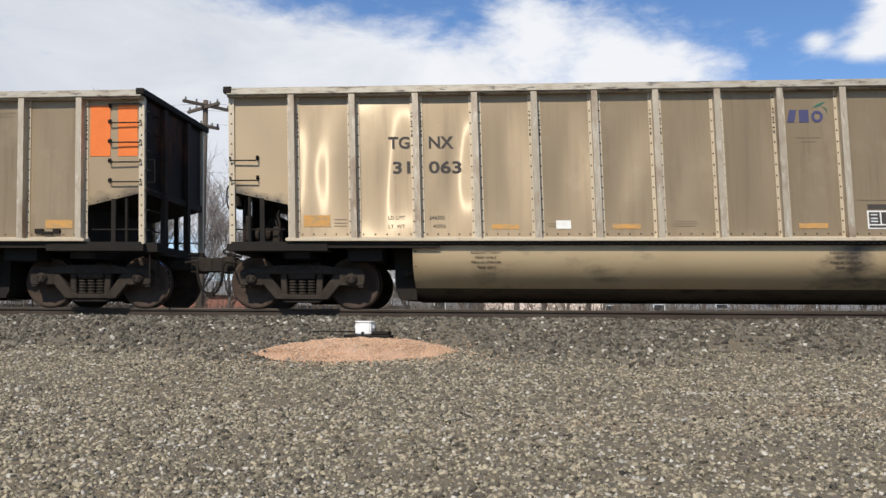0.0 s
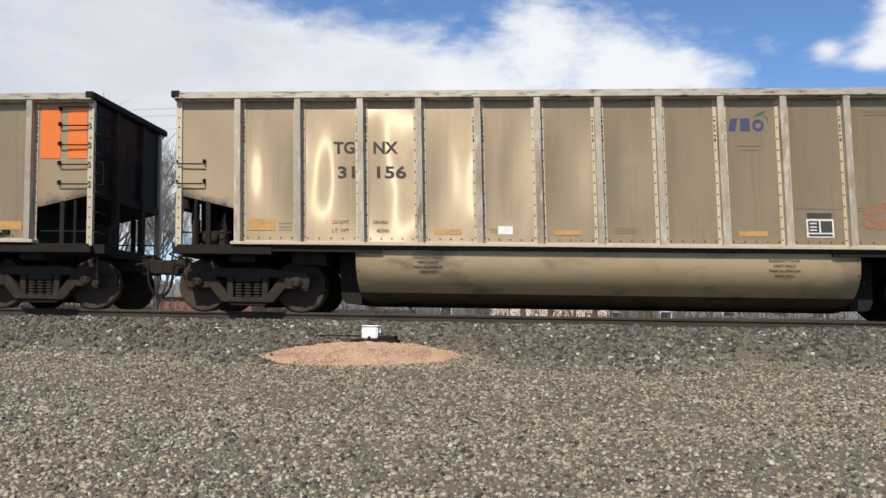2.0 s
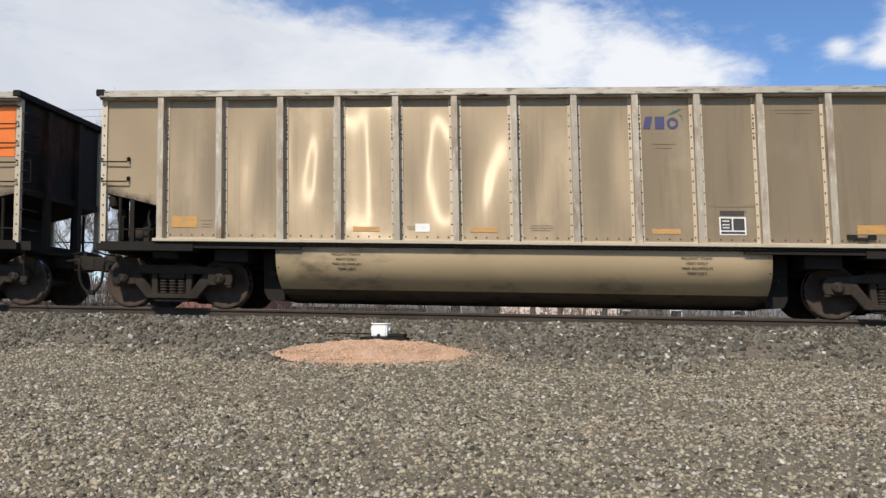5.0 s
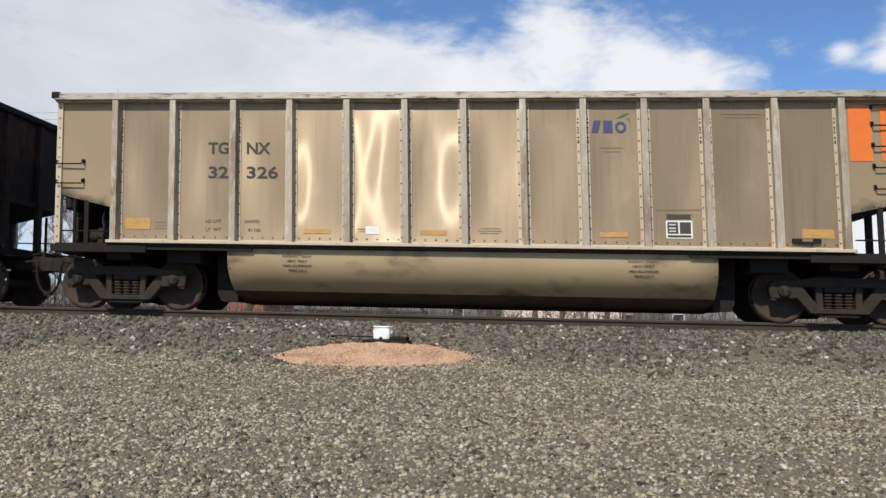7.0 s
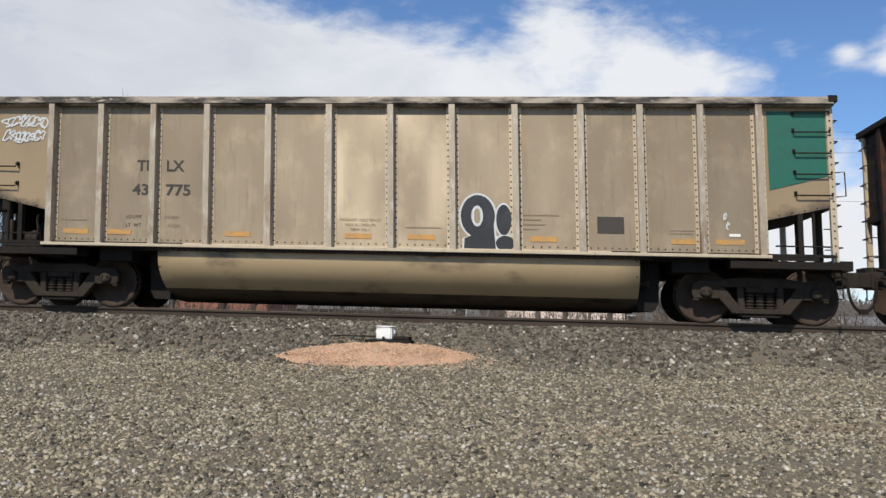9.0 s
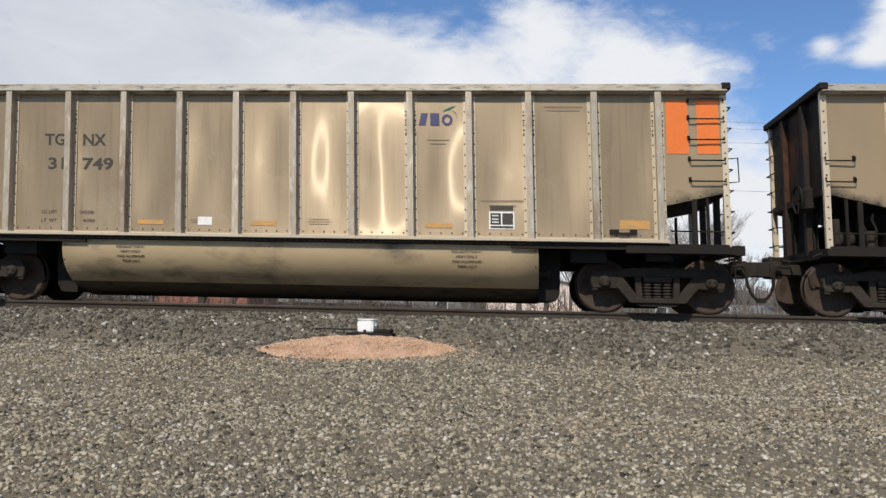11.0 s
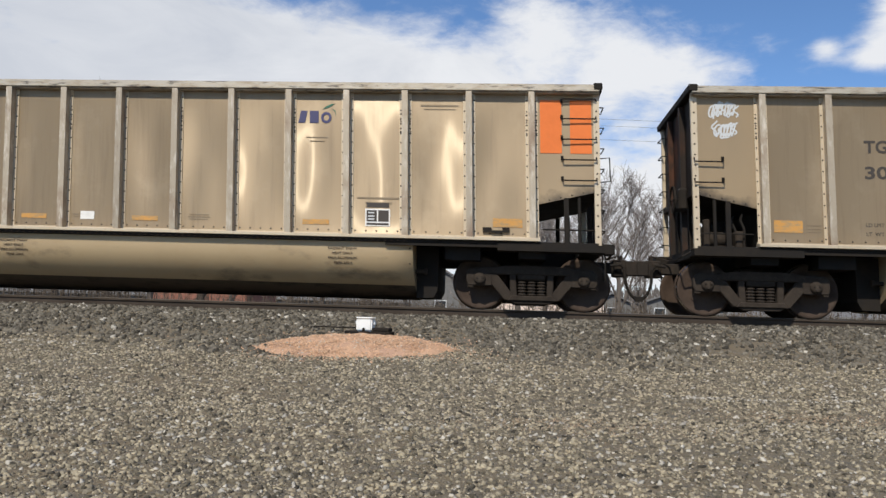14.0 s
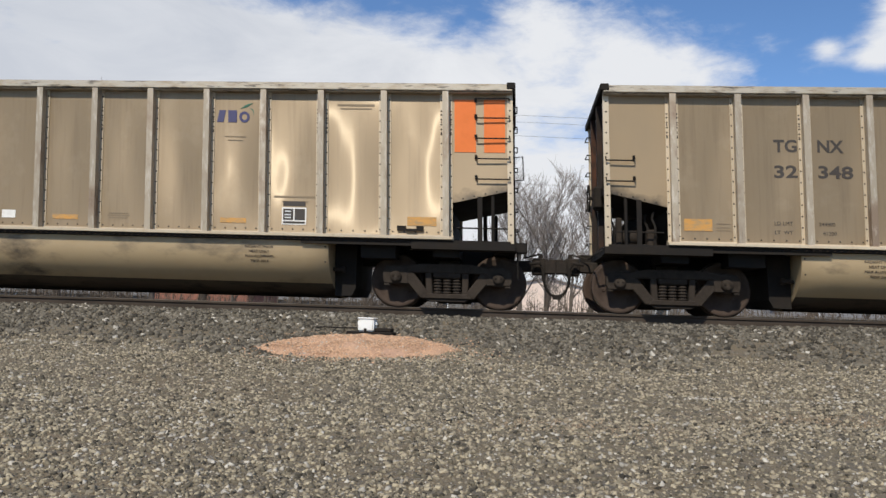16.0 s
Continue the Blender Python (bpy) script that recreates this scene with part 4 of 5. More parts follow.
def tub_mesh(x0, x1):
    """The rounded belly that hangs between the trucks."""
    bm = bmesh.new()
    sec = []
    for k in range(29):
        a = math.pi * k / 28
        c, s = math.cos(a), math.sin(a)
        y = -1.43 * math.copysign(abs(c) ** 0.92, c)
        z = 0.93 - 0.80 * abs(s)
        sec.append((y, z))
    sec = [(-1.43, 1.08)] + sec + [(1.43, 1.08)]
    xs = [x0 + (x1 - x0) * i / 16 for i in range(17)]
    rows = [[bm.verts.new((x, y, z)) for y, z in sec] for x in xs]
    for a, b in zip(rows, rows[1:]):
        for k in range(len(sec) - 1):
            f = bm.faces.new((a[k], a[k + 1], b[k + 1], b[k]))
            f.smooth = True
            # downward-facing strips get the dark colour, deepening the shade there
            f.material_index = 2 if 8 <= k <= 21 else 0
    bm.faces.new(rows[0])
    bm.faces.new(rows[-1])
    for x in (x0 + 0.05, x1 - 0.05):
        for z in (0.98, 0.72):
            rivet(bm, x, -1.432, z, 0.016)
    return finish(bm, "belly_tub", [TUB, RIVET, SOOT_SHADE])


def coupler_mesh(s):
    bm = bmesh.new()
    x = lambda u: s * u
    def bx(u0, u1, y0, y1, z0, z1):
        a, b = sorted((x(u0), x(u1)))
        box(bm, a, b, y0, y1, z0, z1)
    bx(6.9, 7.72, -0.09, 0.09, 0.72, 0.92)
    bx(7.66, 7.92, -0.17, 0.15, 0.66, 0.97)
    bx(7.88, 8.10, -0.19, -0.04, 0.68, 0.95)
    bx(7.88, 8.08, 0.06, 0.17, 0.70, 0.93)
    bx(7.78, 7.86, -0.06, 0.04, 0.96, 1.06)
    bx(7.70, 7.82, -0.20, -0.16, 0.72, 0.92)
    bmesh.ops.bevel(bm, geom=list(bm.edges), offset=0.02, segments=1, affect="EDGES")
    tube(bm, [(x(7.38), -1.35, 1.04), (x(7.50), -1.3, 0.98), (x(7.52), -0.9, 0.94), (x(7.52), -0.2, 0.96), (x(7.80), -0.05, 1.05)], 0.016, 5)
    return finish(bm, "coupler", COUPLER)


def hose_mesh(s):
    bm = bmesh.new()
    pts = []
    for k in range(11):
        a = math.pi / 2 * k / 10
        pts.append((s * (8.09 - 0.24 * math.cos(a)), -0.30, 0.78 - 0.52 * math.sin(a) ** 0.8))
    pts = [(s * 7.6, -0.28, 0.85), (s * 7.78, -0.30, 0.87)] + pts
    tube(bm, pts, 0.027, 8)
    box(bm, *sorted((s * 8.02, s * 8.088)), -0.345, -0.255, 0.215, 0.305)
    return finish(bm, "air_hose", BLACK)


MESHES = {}


def shared(key, make, *args):
    if key not in MESHES:
        MESHES[key] = make(*args)
    return MESHES[key]


TURN = pose(0, 0, 0, 0, 0, 180)


def make_sides(car, ribs, dense, tag):
    """Both long sides: sheets, ribs, chord, sill; the far side is the same turned about."""
    chord = bmesh.new()
    box(chord, -END_X, END_X, -SIDE, -SHEET + 0.05, TOP - 0.125, TOP)
    box(chord, -END_X, END_X, -SIDE + 0.03, -SHEET + 0.01, TOP - 0.150, TOP - 0.126)
    bmesh.ops.bevel(chord, geom=list(chord.edges), offset=0.012, segments=1, affect="EDGES")
    chord = finish(chord, "top_chord", CHORD_DARK if dense else CHORD)
    sill = bmesh.new()
    x0, x1 = ribs[0] - 0.12, ribs[-1] + 0.12
    box(sill, x0, x1, -SIDE, -SHEET + 0.06, SILL, SILL + 0.055)
    box(sill, x0, x1, -SHEET - 0.02, -SHEET + 0.03, SILL + 0.052, SILL + 0.085)
    bmesh.ops.bevel(sill, geom=list(sill.edges), offset=0.006, segments=1, affect="EDGES")
    sill = finish(sill, "side_sill", FLANGE)
    for m in (pose(0, 0, 0), TURN):
        part("top_chord", chord, None, car, "scuffed pale aluminium top chord", m)
        part("side_sill", sill, None, car, "", m)
        for i, x in enumerate(ribs):
            bolted = i % 2 == 0 and not dense
            part("rib", shared(f"rib{tag}{bolted}", rib_mesh, dense, bolted), None, car, "", m @ pose(x, 0, 0))
        for i, (a, b) in enumerate(zip(ribs, ribs[1:])):
            part("side_panel", shared(f"panel{9 if dense else 0}_{i}", bay_mesh, ribs, i, dense, 9 if dense else 0), None, car, "", m)
        for s in (-1, 1):
            inner = ribs[0] if s < 0 else ribs[-1]
            part("end_panel", shared(f"endpanel{tag}{s}", end_panel_mesh, inner, s * END_X), None, car, "", m)
            part("corner_post", shared(f"post{tag}{s}", corner_post_mesh, s * (END_X - 0.05), dense), None, car, "", m)
        for z in (3.58, 3.24, 2.89, 2.54, 2.19):
            b2 = bmesh.new()
            grab_iron(b2, 6.70, 7.27, -SHEET - 0.004, z, 0.04 if z < 3.5 else -0.02)
            part("grab_iron", b2, BLACK, car, "", m)
        for z in (2.55, 2.20):
            b2 = bmesh.new()
            grab_iron(b2, -7.30, -6.83, -SHEET - 0.004, z, 0.06)
            part("grab_iron", b2, BLACK, car, "", m)


def make_ends(car, tag):
    for s, m in ((1, pose(0, 0, 0)), (-1, TURN)):
        wall = bmesh.new()
        h = SHEET
        box(wall, END_X - 0.10, END_X - 0.06, -h + 0.02, h - 0.02, 2.0, TOP - 0.05)
        part("end_wall", wall, END, car, "coal-stained rusty end sheet", m)
        cap = bmesh.new()
        box(cap, END_X - 0.10, END_X + 0.05, -SIDE - 0.012, SIDE + 0.012, TOP - 0.095, TOP + 0.025)
        bmesh.ops.bevel(cap, geom=list(cap.edges), offset=0.015, segments=1, affect="EDGES")
        part("end_cap", cap, BLACK, car, "", m)
        for y in (-0.55, 0.55):
            post = bmesh.new()
            box(post, END_X - 0.062, END_X + 0.03, y - 0.07, y + 0.07, 1.05, TOP - 0.12)
            part("end_post", post, END, car, "", m)
        belt = bmesh.new()
        box(belt, END_X - 0.062, END_X + 0.0, -h + 0.1, h - 0.1, 2.0, 2.12)
        part("end_belt", belt, END, car, "", m)
        # the sheet that slopes down to the belly
        slope = bmesh.new()
        prism(slope, [(END_X - 0.10, 1.99), (END_X - 0.10, 2.04), (6.1, 1.80), (5.05, 1.12), (5.05, 1.07), (6.1, 1.745)], -h + 0.03, h - 0.03)
        part("slope_sheet", slope, BLACK, car, "", m)
        wall = bmesh.new()
        box(wall, 6.13, 6.24, -h + 0.05, h - 0.05, 1.10, 1.79)
        part("bulkhead", wall, BLACK, car, "", m)
        deck = bmesh.new()
        box(deck, 5.6, END_X + 0.02, -SIDE + 0.05, -1.1, 0.98, 1.10)
        box(deck, 5.6, END_X + 0.02, 1.1, SIDE - 0.05, 0.98, 1.10)
        box(deck, END_X - 0.35, END_X + 0.02, -1.1, 1.1, 0.96, 1.12)
        box(deck, END_X - 0.12, END_X + 0.22, -1.42, -0.95, 0.97, 1.13)
        part("end_platform", deck, BLACK, car, "", m)
        for y in (-SHEET + 0.03, SHEET - 0.03):
            p = bmesh.new()
            box(p, 6.72, 6.80, y - 0.03, y + 0.03, 1.08, 1.90)
            part("platform_post", p, BLACK, car, "", m)
            p = bmesh.new()
            tube(p, [(6.36, y, 1.36), (7.28, y, 1.36)], 0.014, 5)
            part("platform_rail", p, BLACK, car, "", m)
            p = bmesh.new()
            tube(p, [(6.98, y + 0.02, 1.10), (6.98, y + 0.02, 1.92)], 0.03, 6)
            part("platform_post", p, BLACK, car, "", m)
        # ladder and handrail on the end
        for y in (-1.22,):
            for z in (1.35, 1.70, 2.05, 2.40, 2.75, 3.10, 3.45):
                g = bmesh.new()
                tube(g, [(END_X - 0.06, y - 0.2, z), (END_X + 0.07, y - 0.2, z), (END_X + 0.07, y + 0.25, z), (END_X - 0.06, y + 0.25, z)], 0.011, 5)
                part("end_rung", g, BLACK, car, "", m)
        if s > 0:
            g = bmesh.new()
            tube(g, [(END_X - 0.03, -1.38, 2.58), (END_X + 0.16, -1.40, 2.60), (END_X + 0.17, -1.40, 2.20), (END_X - 0.03, -1.38, 2.18)], 0.013, 5)
            part("hand_hold", g, BLACK, car, "", m)
        g = bmesh.new()
        tube(g, [(END_X + 0.06, -1.36, 1.0), (END_X + 0.06, -1.36, 0.52), (END_X + 0.06, -1.0, 0.52), (END_X + 0.06, -1.0, 1.0)], 0.013, 5)
        part("sill_step", g, BLACK, car, "", m)
    # brake gear on one end
    g = bmesh.new()
    lathe(g, [(0.10, -7.05), (0.13, -7.0), (0.13, -6.75), (0.07, -6.7)], "y", 14)
    g.transform(Matrix.Rotation(math.pi / 2, 4, "Z") @ Matrix.Identity(4))
    bmesh.ops.transform(g, matrix=Matrix.Rotation(math.pi, 4, "Z"), verts=g.verts)
    bmesh.ops.translate(g, vec=(0, -0.95, 1.30), verts=g.verts)
    part("brake_cylinder", g, STEEL, car)
    # air reservoir, its pipes, and a plate added to hide sky behind the brake wheel
    g = bmesh.new()
    lathe(g, [(0.05, -0.72), (0.20, -0.68), (0.25, -0.60), (0.25, 0.98), (0.20, 1.06), (0.05, 1.10)], "y", 18, centre=(-6.72, 0, 1.42))
    part("air_reservoir", g, BLACK, car, "sooty black air reservoir")
    for x, y, top in ((-7.20, -0.98, 1.95), (-7.16, -1.10, 1.80), (-6.50, -1.30, 1.72), (-6.60, -1.12, 1.70)):
        g = bmesh.new()
        tube(g, [(x, y, 1.10), (x + 0.02, y, 1.45), (x - 0.03, y + 0.04, 1.60), (x, y + 0.04, top)], 0.022, 6)
        part("brake_pipe", g, BLACK, car)
    g = bmesh.new()
    box(g, -7.19, -7.165, -0.62, 1.25, 1.11, 1.99)
    for y in (-0.5, 0.0, 0.5, 1.0):
        box(g, -7.22, -7.19, y - 0.03, y + 0.03, 1.12, 1.98)
    part("splash_plate", g, BLACK, car, "sooty black stiffened plate added to hide the sky")
    g = bmesh.new()
    box(g, -7.46, -7.30, -0.92, -0.58, 1.80, 2.20)
    bmesh.ops.bevel(g, geom=list(g.edges), offset=0.04, segments=1, affect="EDGES")
    part("brake_housing", g, BLACK, car, "black hand brake housing")
    g = bmesh.new()
    box(g, -6.95, -6.55, -1.2, -0.8, 1.10, 1.18)
    box(g, -6.62, -6.45, -1.28, -1.05, 1.10, 1.42)
    box(g, -7.12, -7.02, -1.22, -1.06, 1.10, 1.62)
    bmesh.ops.bevel(g, geom=list(g.edges), offset=0.02, segments=1, affect="EDGES")
    part("brake_valve", g, STEEL, car)
    g = bmesh.new()
    bmesh.ops.create_cone(g, cap_ends=False, segments=18, radius1=0.24, radius2=0.24, depth=0.03,
                          matrix=Matrix.Translation((-END_X - 0.20, -0.75, 2.0)) @ Matrix.Rotation(math.pi / 2, 4, "Y"))
    for k in range(4):
        a = math.pi / 2 * k
        tube(g, [(-END_X - 0.18, -0.75, 2.0), (-END_X - 0.20, -0.75 + 0.24 * math.cos(a), 2.0 + 0.24 * math.sin(a))], 0.012, 4)
    tube(g, [(-END_X + 0.03, -0.75, 2.0), (-END_X - 0.2, -0.75, 2.0)], 0.03, 6)
    part("brake_wheel", g, BLACK, car)


def make_underframe(car, tub_x):
    def beam(name, label, *size):
        bm = bmesh.new()
        box(bm, *size)
        part(name, bm, BLACK, car, label)

    beam("centre_sill", "sooty black centre sill", -7.25, 7.25, -0.17, 0.17, 0.74, 1.06)
    for s in (-1, 1):
        beam("body_bolster", "", *sorted((s * 5.95, s * 6.40)), -1.35, 1.35, 0.86, 1.055)
        for q in (-1, 1):
            beam("skirt_plate", "", *sorted((s * (tub_x - 0.46), s * 7.0)), *sorted((q * (SIDE - 0.075), q * (SIDE - 0.13))), 1.03, 1.085)
            beam("skirt_plate", "", *sorted((s * (tub_x - 0.46), s * 7.28)), *sorted((q * (SIDE - 0.07), q * (SIDE - 0.17))), 1.088, 1.136)
        beam("cross_beam", "", *sorted((s * 4.7, s * 5.3)), -1.3, 1.3, 0.82, 1.05)
        bm = bmesh.new()
        prism(bm, [(s * u, w) for u, w in ((tub_x + 0.004, 0.16), (tub_x + 0.30, 0.17), (tub_x + 0.37, 0.30), (tub_x + 0.40, 1.06), (tub_x + 0.004, 1.06))], -0.86, 0.86)
        part("belly_end", bm, BLACK, car, "black end of the belly")
    for q in (-1, 1):
        beam("sill_web", "", -tub_x - 0.2, tub_x + 0.2, *sorted((q * (SIDE - 0.055), q * (SIDE - 0.16))), 1.088, SILL - 0.002)
    for m in (pose(0, 0, 0), TURN):
        bm = bmesh.new()
        for k in range(int(2 * tub_x / 0.11)):
            x = -tub_x + 0.05 + 0.11 * k
            box(bm, x - 0.014, x + 0.014, -SIDE + 0.040, -SIDE + 0.056, 1.098, 1.118)
        tagged(part("bolt_row", bm, WHEEL, car, "", m), "row of rusty bolts under the sill", kind="stuff")
    bm = bmesh.new()
    box(bm, -5.05, 5.05, -SHEET + 0.03, SHEET - 0.03, 1.09, 1.13)
    part("hopper_floor", bm, BLACK, car)
    tub = part("belly_tub", tub_mesh(-tub_x, tub_x), None, car, "rounded tan aluminium belly, soot and shade painted dark underneath")
    for s in (-1, 1):
        g = bmesh.new()
        tube(g, [(s * tub_x, -1.0, 0.62), (s * (tub_x + 0.16), -1.0, 0.62)], 0.035, 8)
        bmesh.ops.create_cone(g, cap_ends=True, segments=10, radius1=0.06, radius2=0.06, depth=0.05,
                              matrix=Matrix.Translation((s * (tub_x + 0.18), -1.0, 0.62)) @ Matrix.Rotation(math.pi / 2, 4, "Y"))
        part("drain_pipe", g, STEEL, car)


def make_trucks(car):
    frame_me = shared("side_frame", side_frame_mesh)
    spring_me, cap_me = shared("spring", spring_mesh), shared("cap", cap_mesh)
    for s in (-1, 1):
        bol = bmesh.new()
        box(bol, -0.24, 0.24, -1.075, 1.075, 0.51, 0.66)
        box(bol, -0.2, 0.2, -0.5, 0.5, 0.66, 0.86)
        bmesh.ops.bevel(bol, geom=list(bol.edges), offset=0.02, segments=1, affect="EDGES")
        part("bolster", bol, STEEL, car, "", pose(s * TRUCK, 0, 0))
        # dark plates added behind the springs to keep the sky from showing through
        for q in (-1, 1):
            beam = bmesh.new()
            box(beam, -0.62, 0.62, *sorted((q * 0.56, q * 0.64)), 0.13, 0.60)
            part("brake_beam", beam, BLACK, car, "", pose(s * TRUCK, 0, 0))
        for m in (pose(0, 0, 0), TURN):
            fr = part("side_frame", frame_me, None, car, "dusty brown cast truck side frame", pose(s * TRUCK, 0, 0) @ m)
            for k in (-1, 0, 1):
                part("spring", spring_me, None, fr, "", pose(0.165 * k, -1.0, 0))
            for k in (-1, 1):
                part("bearing_cap", cap_me, None, fr, "", pose(0.889 * k, 0, WHEEL_R + 0.06))
        for k in (-1, 1):
            ws = part("wheelset", shared("axle", axle_mesh), None, car, "brown wheelset with bright rims", pose(s * TRUCK + 0.889 * k, 0, WHEEL_R))
            part("wheel", shared("wheel_a", wheel_mesh, -1), None, ws, "", pose(0, -0.755, 0))
            part("wheel", shared("wheel_b", wheel_mesh, 1), None, ws, "", pose(0, 0.755, 0))
        part("coupler", coupler_mesh(s), None, car)
        part("air_hose", hose_mesh(s), None, car)


def flat_mesh(x0, x1, z0, z1, y, mat, t=0.004):
    """A thin patch of paint or sheeting, fine enough to follow the sheet under it."""
    bm = bmesh.new()
    nx, nz = max(1, round((x1 - x0) / 0.12)), max(1, round((z1 - z0) / 0.12))
    grid = [[bm.verts.new((x0 + (x1 - x0) * i / nx, y - t, z0 + (z1 - z0) * j / nz)) for i in range(nx + 1)] for j in range(nz + 1)]
    for j in range(nz):
        for i in range(nx):
            bm.faces.new((grid[j][i], grid[j][i + 1], grid[j + 1][i + 1], grid[j + 1][i]))
    rim = grid[0] + [r[-1] for r in grid[1:]] + grid[-1][-2::-1] + [grid[j][0] for j in range(nz - 1, 0, -1)]
    back = [bm.verts.new((p.co.x, y + 0.001, p.co.z)) for p in rim]
    for k in range(len(rim)):
        bm.faces.new((rim[k], rim[(k + 1) % len(rim)], back[(k + 1) % len(rim)], back[k]))
    return finish(bm, "marking", mat)


MARKS = ("stencil", "stripe", "decal", "logo", "car_writing", "weight_writing", "colour_patch", "graffiti", "thaw_writing")


def lay_on_sheets(car, ribs, variant, dense=False):
    """Presses every marking against the dented sheet that it is painted on."""
    for ob in car.children:
        if not ob.name.startswith(MARKS) or (dense and ob.name.startswith("graffiti")):
            continue
        m, key = ob.matrix_basis.copy(), f"{ob.data.name} laid {variant}"
        if (m @ ob.data.vertices[0].co).z < SILL:
            continue
        if key not in MESHES:
            me, back = ob.data.copy(), m.inverted()
            for v in me.vertices:
                p = m @ v.co
                p.y += surface_dent(p.x, p.z, ribs, variant, dense)
                v.co = back @ p
            MESHES[key] = me
        ob.data = MESHES[key]


FACE = -SHEET - 0.004


def stencil_lines(car, rows, mat):
    """Lines of writing too small to read, each as a plain bar: (x0, x1, z0, z1)."""
    for x0, x1, z0, z1 in rows:
        part("stencil_line", flat_mesh(x0, x1, z0, z1, FACE, mat, 0.003), None, car)


def make_common_markings(car):
    for x0, x1, z0, z1 in ((-6.03, -5.57, 1.40, 1.60), (-2.80, -2.34, 1.36, 1.44), (-0.78, -0.32, 1.36, 1.44), (2.25, 2.71, 1.36, 1.445), (5.52, 6.02, 1.38, 1.53)):
        part("stripe", flat_mesh(x0, x1, z0, z1, FACE, YELLOW), None, car, "faded yellow sheeting patch")
    part("decal", flat_mesh(-1.72, -1.47, 1.36, 1.50, FACE, WHITE), None, car, "small white decal")
    # inspection panel: white border with dark fields
    part("stencil_frame", flat_mesh(3.34, 3.77, 1.35, 1.65, FACE, WHITE), None, car, "white-bordered inspection stencil")
    for x0, x1, z0, z1 in ((3.365, 3.54, 1.43, 1.625), (3.565, 3.745, 1.43, 1.625), (3.365, 3.745, 1.37, 1.405)):
        part("stencil_field", flat_mesh(x0, x1, z0, z1, FACE - 0.005, INK), None, car)
    part("stencil_field", flat_mesh(3.36, 3.75, 1.675, 1.755, FACE, INK), None, car)
    for z in (1.46, 1.51, 1.57):
        part("stencil_line", flat_mesh(3.39, 3.50, z, z + 0.022, FACE - 0.010, CHALK, 0.003), None, car)
    # maker's logo as plain shapes: three blocks and a sprig
    for i, x in enumerate((2.16, 2.36, 2.55)):
        bm = bmesh.new()
        z0, z1 = 3.13, 3.34
        if i == 0:
            prism(bm, [(x, z0), (x + 0.115, z0), (x + 0.16, z1), (x + 0.045, z1)], FACE - 0.004, FACE + 0.001)
        elif i == 1:
            prism(bm, [(x, z0), (x + 0.155, z0), (x + 0.155, z1), (x, z1)], FACE - 0.004, FACE + 0.001)
        else:
            ring = [(x + 0.10 + 0.095 * math.cos(a), z0 + 0.095 + 0.1 * math.sin(a)) for a in (math.radians(30 * k) for k in range(13))]
            inner = [(x + 0.10 + 0.05 * math.cos(a), z0 + 0.095 + 0.055 * math.sin(a)) for a in (math.radians(30 * k) for k in range(13))]
            for k in range(12):
                prism(bm, [ring[k], ring[k + 1], inner[k + 1], inner[k]], FACE - 0.004, FACE + 0.001)
        part("logo_shape", bm, PURPLE, car, "purple-blue logo block")
    bm = bmesh.new()
    prism(bm, [(2.58, 3.37), (2.70, 3.40), (2.80, 3.47), (2.74, 3.46), (2.66, 3.43)], FACE - 0.004, FACE + 0.001)
    prism(bm, [(2.74, 3.39), (2.80, 3.33), (2.82, 3.23), (2.81, 3.35)], FACE - 0.004, FACE + 0.001)
    part("logo_sprig", bm, LEAF, car, "small green logo sprig")
    stencil_lines(car, [(2.30, 2.68, 2.87, 2.885), (2.36, 2.62, 2.805, 2.82), (-1.86, -1.5, 1.44, 1.452), (-1.84, -1.52, 1.40, 1.41)], FAINT)
    stencil_lines(car, [(0.25, 0.60, 1.475, 1.487), (0.22, 0.62, 1.435, 1.445), (0.25, 0.58, 1.395, 1.405)], FAINT)
    stencil_lines(car, [(3.20, 3.96, 1.82, 1.85), (3.34, 3.80, 1.735, 1.765), (4.30, 4.95, 3.44, 3.47), (4.35, 4.90, 3.385, 3.40)], FAINT)
    stencil_lines(car, [(-5.50, -5.28, 1.52, 1.535), (-5.50, -5.28, 1.46, 1.47), (-5.50, -5.28, 1.41, 1.42)], FAINT)
    bm = bmesh.new()
    box(bm, 5.35, 5.50, FACE - 0.04, FACE + 0.002, 1.29, 1.37)
    box(bm, 5.68, 5.80, FACE - 0.04, FACE + 0.002, 1.29, 1.37)
    box(bm, 5.50, 5.68, FACE - 0.06, FACE - 0.03, 1.275, 1.32)
    part("door_latch", bm, BLACK, car, "black latch bracket")
    for x in (-3.25, 2.62):
        for i, line in enumerate(("RADIANT THAW", "HEAT ONLY", "MAX ALUMINUM", "TEMP 250 F")):
            me = shared("thaw" + line, text_mesh, line, 0.066, INK)
            w = me.vertices and max(v.co.x for v in me.vertices)
            z = 0.935 - 0.08 * i
            k = min(1.0, max(0.0, (0.93 - z) / 0.80))
            c = math.sqrt(1 - k * k)
            lean = math.degrees(math.atan2(k / 0.80, c / 1.43))
            part("thaw_writing", me, None, car, "", pose(x + 0.33 - w / 2, -1.43 * c ** 0.92 - 0.008, z, 90 + lean))
    for x0, x1 in ((6.335, 6.70), (6.84, 7.20)):
        part("colour_patch", flat_mesh(x0, x1, 2.66, 3.57, FACE, ORANGE), None, car, "bright orange end panel patch")


